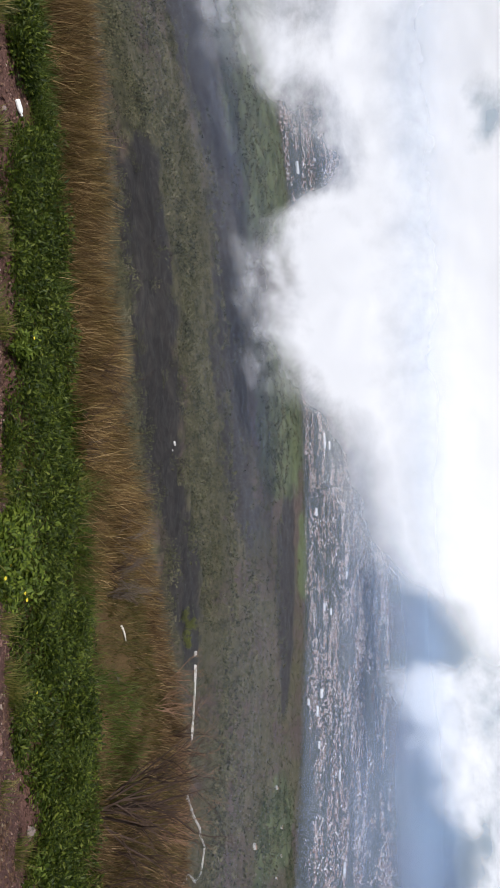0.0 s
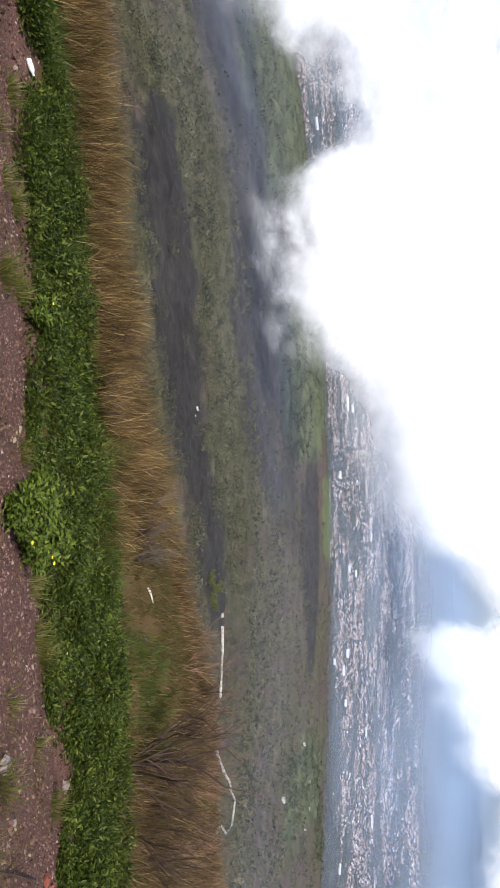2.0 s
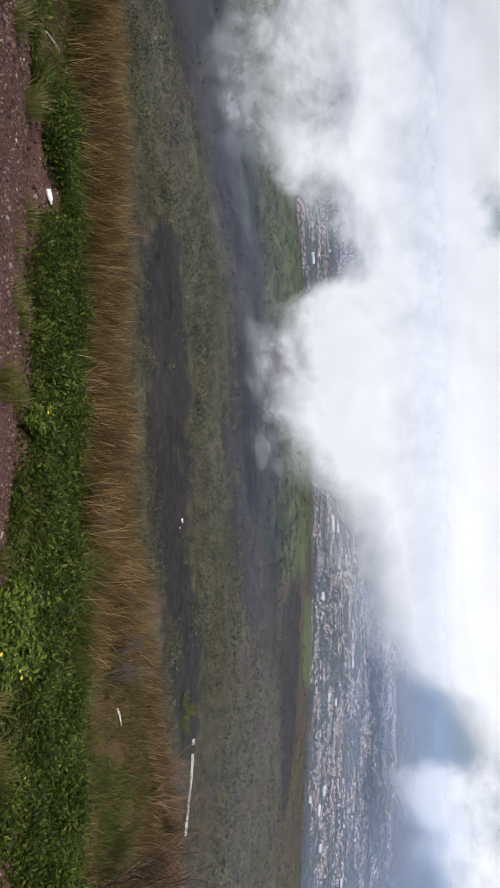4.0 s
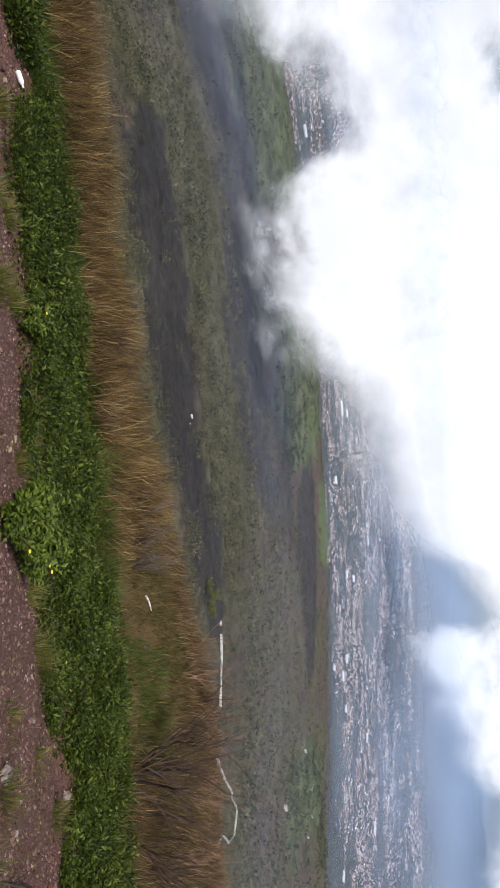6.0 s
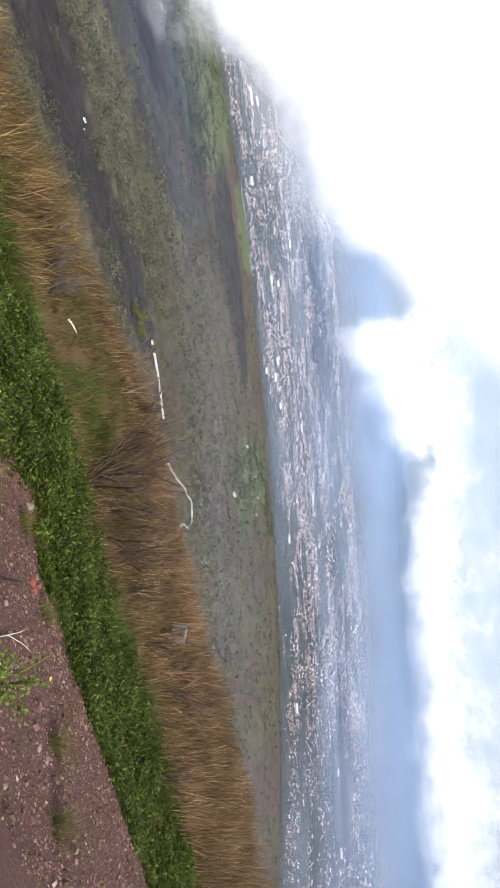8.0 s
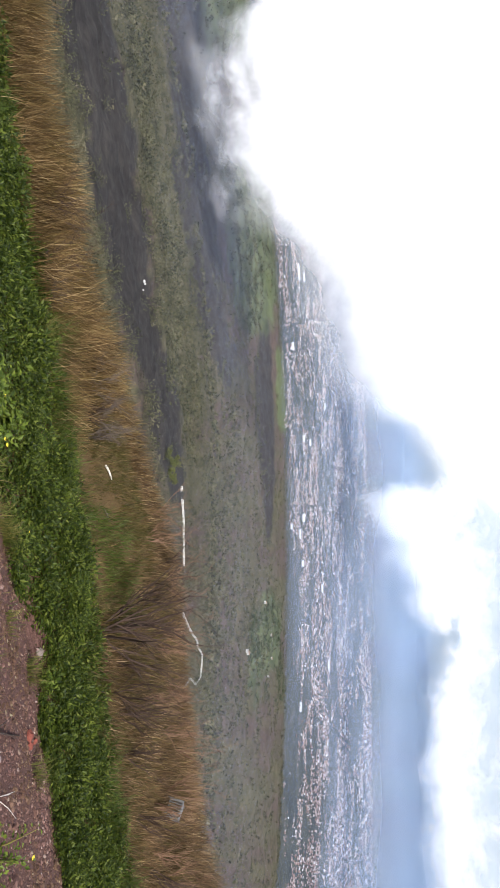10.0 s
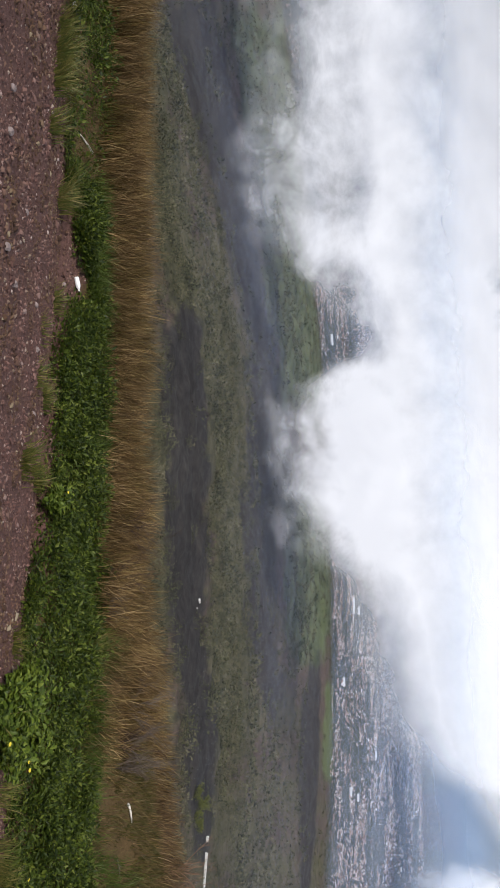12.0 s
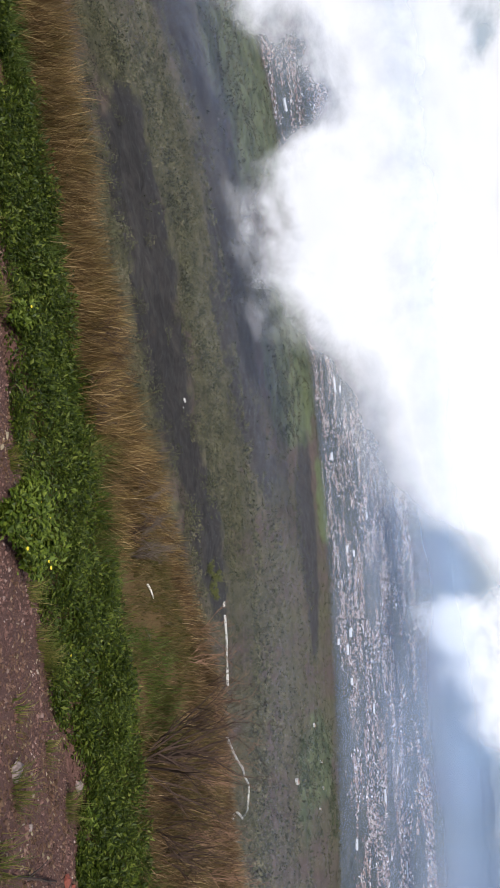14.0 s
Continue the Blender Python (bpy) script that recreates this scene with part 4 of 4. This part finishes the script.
def grass_tuft(place, tall, count, seed):
    rng = np.random.default_rng(seed)
    m = len(rng.normal(0, 1, count))
    x0, y0 = rng.normal(0, 0.10, m), rng.normal(0, 0.08, m)
    a = np.arctan2(y0, x0) + rng.normal(0, 0.5, m)
    lean = rng.uniform(0.1, 0.7, m)
    length = tall * rng.uniform(0.5, 1.1, m)
    w = rng.uniform(0.006, 0.012, m)
    rows = []
    for s, t in ((0, 1.0), (0.5, 0.8), (1.0, 0.1)):
        cx, cy, cz = x0 + np.cos(a) * lean * length * s * s, y0 + np.sin(a) * lean * length * s * s, length * s * (1 - 0.35 * s * lean) - 0.03
        rows.append(np.stack([np.stack([cx - w * t / 2, cy, cz], -1), np.stack([cx + w * t / 2, cy + 0.3 * w, cz], -1)], 1))
    v = np.stack(rows, 1).reshape(-1, 3)
    f = (np.arange(m)[:, None, None] * 6 + np.array([[0, 1, 3, 2], [2, 3, 5, 4]])[None]).reshape(-1, 4)
    base = thing("grass_tuft", place, "yellowish green tuft of grass rooted in red gravel", "grass", "grass tufts on the gravel")
    ob = new("foliage", mesh_of("foliage", v, f, M_TUFT))
    ob.parent = base
    return base


for k, (az, el, tall, count) in enumerate(((20.2, -32.6, 0.35, 130), (22.0, -32.0, 0.35, 160), (29.5, -31.2, 0.25, 80), (33.5, -29.3, 0.4, 150), (37.9, -33.0, 0.28, 110), (-36.5, -28.4, 0.45, 200), (-37.8, -27.6, 0.4, 160),
                                           (-47.0, -25.6, 0.45, 190), (-45.2, -26.4, 0.45, 170), (-48.5, -25.0, 0.4, 150), (-13.5, -34.2, 0.35, 160), (-11.8, -33.4, 0.3, 130), (-42.2, -27.6, 0.35, 120), (-26.0, -31.6, 0.2, 60),
                                           (-21.5, -32.5, 0.25, 90), (26.3, -33.8, 0.2, 60), (41.5, -27.6, 0.35, 120), (52, -26, 0.4, 140), (58, -25, 0.4, 140), (3.5, -34.4, 0.28, 100), (15.8, -33.4, 0.3, 110), (4.2, -29.2, 0.55, 420), (4.0, -27.6, 0.5, 320), (3.4, -28.4, 0.5, 300), (32.6, -33.0, 0.3, 120), (-28.1, -30.4, 0.28, 150), (-19.4, -32.3, 0.28, 150))):
    grass_tuft(sight(az, el), tall, count, 400 + k)


def rock(place, size, seed, material=M_ROCK, name="rock", label="pale angular volcanic rock lying on the gravel", group="loose rocks"):
    rnd = random.Random(seed)
    bm = bmesh.new()
    bmesh.ops.create_icosphere(bm, subdivisions=2, radius=size)
    off = Vector((rnd.uniform(0, 9), rnd.uniform(0, 9), rnd.uniform(0, 9)))
    for v in bm.verts:
        n = v.co.normalized()
        v.co *= 1 + 0.45 * noise.noise(n * 1.3 + off) + 0.15 * noise.noise(n * 3.1 + off)
        v.co.z *= 0.7
    me = bpy.data.meshes.new(name)
    bm.to_mesh(me)
    bm.free()
    me.materials.append(material)
    ob = new(name, me)
    ob.matrix_world = Matrix.Translation(place + Vector((0, 0, size * 0.25))) @ pose(0, 0, 0, 0, 0, rnd.uniform(0, 360))
    return tagged(ob, label, "rock", group)


for k, (az, el, size) in enumerate(((31.9, -28.8, 0.10), (30.9, -33.3, 0.12), (-30.2, -33.1, 0.06), (-28.0, -31.8, 0.05), (-29.4, -29.6, 0.05), (-33.5, -33.0, 0.06), (-24.0, -32.3, 0.05), (-42.5, -30.5, 0.06), (-36.0, -31.0, 0.05),
                                    (26.0, -31.0, 0.045), (35.0, -31.6, 0.05), (40.5, -30.3, 0.05), (-18.0, -33.2, 0.05), (-45.5, -29.4, 0.06), (-39, -32.5, 0.055), (13.5, -33.2, 0.04))):
    rock(sight(az, el), 0.75 * size, 500 + k)
M_RED = plain_material("red_earth", (0.22, 0.065, 0.045), 0.95, 30, 0.35, 0.01)
for k, (az, el, size) in enumerate(((38.6, -28.6, 0.08), (39.3, -28.4, 0.06), (38.9, -28.1, 0.05))):
    rock(sight(az, el), size, 540 + k, M_RED, "earth_clod", "rust-red clod of crumbled earth at the gravel edge", "red earth clods")
for k, (az, el, size) in enumerate(((-0.3, -20.35, 0.2), (-0.1, -20.25, 0.15), (0.4, -20.5, 0.1))):
    rock(sight(az, el, 20), size, 560 + k, M_WHITE, "white_boulder", "whitish boulder among scrub on the slope below", "white boulders")


def lying_branch(a, b, radius, forks, material, label, seed):
    """A fallen branch from one ground place to another."""
    rnd = random.Random(seed)
    base = thing("fallen_branch", a, label, "branch")
    way = b - a
    bm = bmesh.new()
    lift = Vector((0, 0, radius))
    points = [lift + way * t + Vector((rnd.gauss(0, 0.3 * radius), rnd.gauss(0, 0.3 * radius), radius * math.sin(3.1 * t))) for t in (0, 0.25, 0.5, 0.75, 1)]
    tube(bm, points, [radius, radius * 0.9, radius * 0.75, radius * 0.6, radius * 0.35], 6)
    bough = part("bough", bm, material, base)
    for k in range(forks):
        bm = bmesh.new()
        p = points[1 + k % 3]
        q = p + way * rnd.uniform(0.25, 0.5) + Vector((rnd.gauss(0, 0.12), rnd.gauss(0, 0.12), rnd.uniform(0.0, 0.08)))
        tube(bm, [p, (p + q) / 2 + Vector((0.01, 0.02, 0.01)), q], [radius * 0.6, radius * 0.45, radius * 0.2], 5)
        part("fork", bm, material, bough)
    return base


lying_branch(sight(38.4, -32.2), sight(38.6, -29.2), 0.016, 2, M_TWIG, "dark dead branch lying across the gravel", 1)
lying_branch(sight(43.6, -31.2), sight(42.9, -29.0), 0.008, 3, M_BONE, "pale forked dead twig lying on the gravel", 2)
lying_branch(sight(15.6, -24.55), sight(16.9, -24.0), 0.024, 0, M_BONE, "bleached white log lying on bare earth", 3)
lying_branch(sight(19.5, -24.6), sight(20.6, -24.2), 0.02, 1, M_GREYTWIG, "grey dead branch lying on bare earth", 4)
lying_branch(sight(-41.2, -25.9), sight(-39.5, -25.2), 0.014, 1, M_BONE, "thin bleached twig arching among grass", 5)


def white_board():
    a, b = sight(-51.5, -23.2), sight(-49.4, -23.9)
    ob = thing("board", a, "weathered white painted board lying at the gravel edge", "board")
    way = b - a
    bm = bmesh.new()
    bmesh.ops.create_cube(bm, size=1, matrix=Matrix.Translation(way / 2 + Vector((0, 0, 0.05))) @ way.to_track_quat("X", "Z").to_matrix().to_4x4() @ Matrix.Diagonal((way.length, 0.12, 0.03, 1)))
    bmesh.ops.bevel(bm, geom=bm.edges[:], offset=0.006, segments=1, affect="EDGES")
    plank = part("plank", bm, M_WHITE, ob)
    for t in (0.1, 0.9):
        bm = bmesh.new()
        bmesh.ops.create_cone(bm, cap_ends=True, segments=8, radius1=0.008, radius2=0.008, depth=0.01, matrix=Matrix.Translation(way * t + Vector((0, 0, 0.067))))
        part("nail", bm, M_RUST, plank)


M_RUST = plain_material("rusty_steel", (0.16, 0.10, 0.07), 0.7, 60, 0.4)
M_STEEL = plain_material("galvanised_steel", (0.17, 0.17, 0.165), 0.55, 40, 0.25)
M_PLASTIC = plain_material("milky_plastic", (0.80, 0.80, 0.79), 0.35, 20, 0.1, 0.002)
white_board()


def bottle():
    p = sight(-29.3, -28.6)
    ob = thing("bottle", Matrix.Translation(p + Vector((0, 0, 0.05))) @ pose(0, 0, 0, 0, 80, 12), "crumpled milky white plastic bottle lying beside weeds", "bottle")
    bm = bmesh.new()
    profile = ((0.0, -0.10), (0.036, -0.10), (0.042, -0.085), (0.040, -0.03), (0.043, 0.0), (0.040, 0.05), (0.026, 0.085), (0.014, 0.10), (0.014, 0.118))
    rings = [[bm.verts.new((r * math.cos(t), r * math.sin(t) * 0.88, z)) for t in (2 * math.pi * i / 12 for i in range(12))] for r, z in profile[1:]]
    for one, two in zip(rings, rings[1:]):
        for i in range(12):
            bm.faces.new((one[i], one[(i + 1) % 12], two[(i + 1) % 12], two[i]))
    bm.faces.new(rings[0][::-1])
    bm.faces.new(rings[-1])
    body = part("body", bm, M_PLASTIC, ob)
    bm = bmesh.new()
    bmesh.ops.create_cone(bm, cap_ends=True, segments=12, radius1=0.017, radius2=0.017, depth=0.02, matrix=Matrix.Translation((0, 0, 0.125)))
    part("cap", bm, M_WHITE, body, "white screw cap")


bottle()


def crate():
    p = sight(43.0, -17.9)
    ob = thing("wire_crate", Matrix.Translation(p) @ pose(0, 0, 0.2, 10, 14, 35), "grey galvanised wire crate tipped among dead shrubs", "crate")
    w, d, h = 0.52, 0.34, 0.30
    for sx in (-1, 1):
        for sy in (-1, 1):
            bm = bmesh.new()
            bmesh.ops.create_cube(bm, size=1, matrix=Matrix.Translation((sx * w / 2, sy * d / 2, -0.02)) @ Matrix.Diagonal((0.02, 0.02, h + 0.08, 1)))
            part("post", bm, M_STEEL, ob)
    for z in (-h / 2, h / 2):
        bm = bmesh.new()
        bmesh.ops.create_cube(bm, size=1, matrix=Matrix.Translation((0, 0, z)) @ Matrix.Diagonal((w, d, 0.012, 1)))
        part("lid" if z > 0 else "floor", bm, M_STEEL, ob)
    for k in range(9):
        for sy in (-1, 1):
            bm = bmesh.new()
            bmesh.ops.create_cube(bm, size=1, matrix=Matrix.Translation((-w / 2 + (k + 0.5) * w / 9, sy * d / 2, 0)) @ Matrix.Diagonal((0.018, 0.012, h, 1)))
            part("bar", bm, M_STEEL, ob)
    for k in range(6):
        for sx in (-1, 1):
            bm = bmesh.new()
            bmesh.ops.create_cube(bm, size=1, matrix=Matrix.Translation((sx * w / 2, -d / 2 + (k + 0.5) * d / 6, 0)) @ Matrix.Diagonal((0.012, 0.018, h, 1)))
            part("bar", bm, M_STEEL, ob)


crate()


def guard_wall(points, label, high=0.42):
    """A low white wall along a path on the slope, in short lengths."""
    places = [sight(az, el, 25) for az, el in points]
    base = thing("guard_wall", places[0], label, "wall")
    for a, b in zip(places, places[1:]):
        n = max(1, round((b - a).length / 3.0))
        for k in range(n):
            p, q = a.lerp(b, k / n), a.lerp(b, (k + 0.985) / n)
            p.z, q.z = float(land(p.x, p.y)), float(land(q.x, q.y))
            way = q - p
            bm = bmesh.new()
            bmesh.ops.create_cube(bm, size=1, matrix=Matrix.Translation((p + q) / 2 - places[0] + Vector((0, 0, 0.17))) @ way.to_track_quat("X", "Z").to_matrix().to_4x4() @ Matrix.Diagonal((way.length, 0.2, high, 1)))
            bmesh.ops.bevel(bm, geom=bm.edges[:], offset=0.03, segments=1, affect="EDGES")
            part("section", bm, M_WHITE, base)


guard_wall([(17.5, -18.35), (17.9, -18.35)], "short length of whitewashed path wall in scrub")
guard_wall([(18.6, -18.3), (20.5, -18.2), (24.3, -18.1)], "long whitewashed wall beside a path on the slope")
guard_wall([(28.2, -18.1), (29.9, -17.2), (31.6, -16.3), (33.2, -16.35), (33.9, -16.7), (33.4, -17.2), (34.6, -17.8)], "whitewashed hairpin wall of a mountain path", 0.62)


def farmhouse(az, el, size, turn):
    p = sight(az, el, 200)
    base = thing("farmhouse", Matrix.Translation(p) @ pose(0, 0, 0, 0, 0, turn), "pale farmhouse among trees below the mountainside", "house", "farmhouses below the slope")
    bm = bmesh.new()
    bmesh.ops.create_cube(bm, size=1, matrix=Matrix.Translation((0, 0, size * 0.2)) @ Matrix.Diagonal((size, size * 0.6, size * 0.6, 1)))
    part("wall", bm, M_SHED, base)
    bm = bmesh.new()
    a, b, t, u = size * 0.53, size * 0.34, size * 0.5, size * 0.66
    v = [bm.verts.new(q) for q in ((-a, -b, t), (a, -b, t), (a, 0, u), (-a, 0, u), (-a, b, t), (a, b, t))]
    for q in ((0, 1, 2, 3), (3, 2, 5, 4), (1, 5, 2), (0, 3, 4)):
        bm.faces.new([v[i] for i in q])
    part("roof", bm, M_TILE, base)


M_TILE = plain_material("roof_tile", (0.34, 0.24, 0.18), 0.9, 1.0, 0.3)
for az, el, size, turn in ((31.2, -12.75, 3.2, 10), (27.2, -11.4, 3, 30), (29.8, -10.9, 3, -10), (31.6, -10.8, 3, 15), (33.0, -11.0, 2.8, 40)):
    farmhouse(az, el, size, turn)
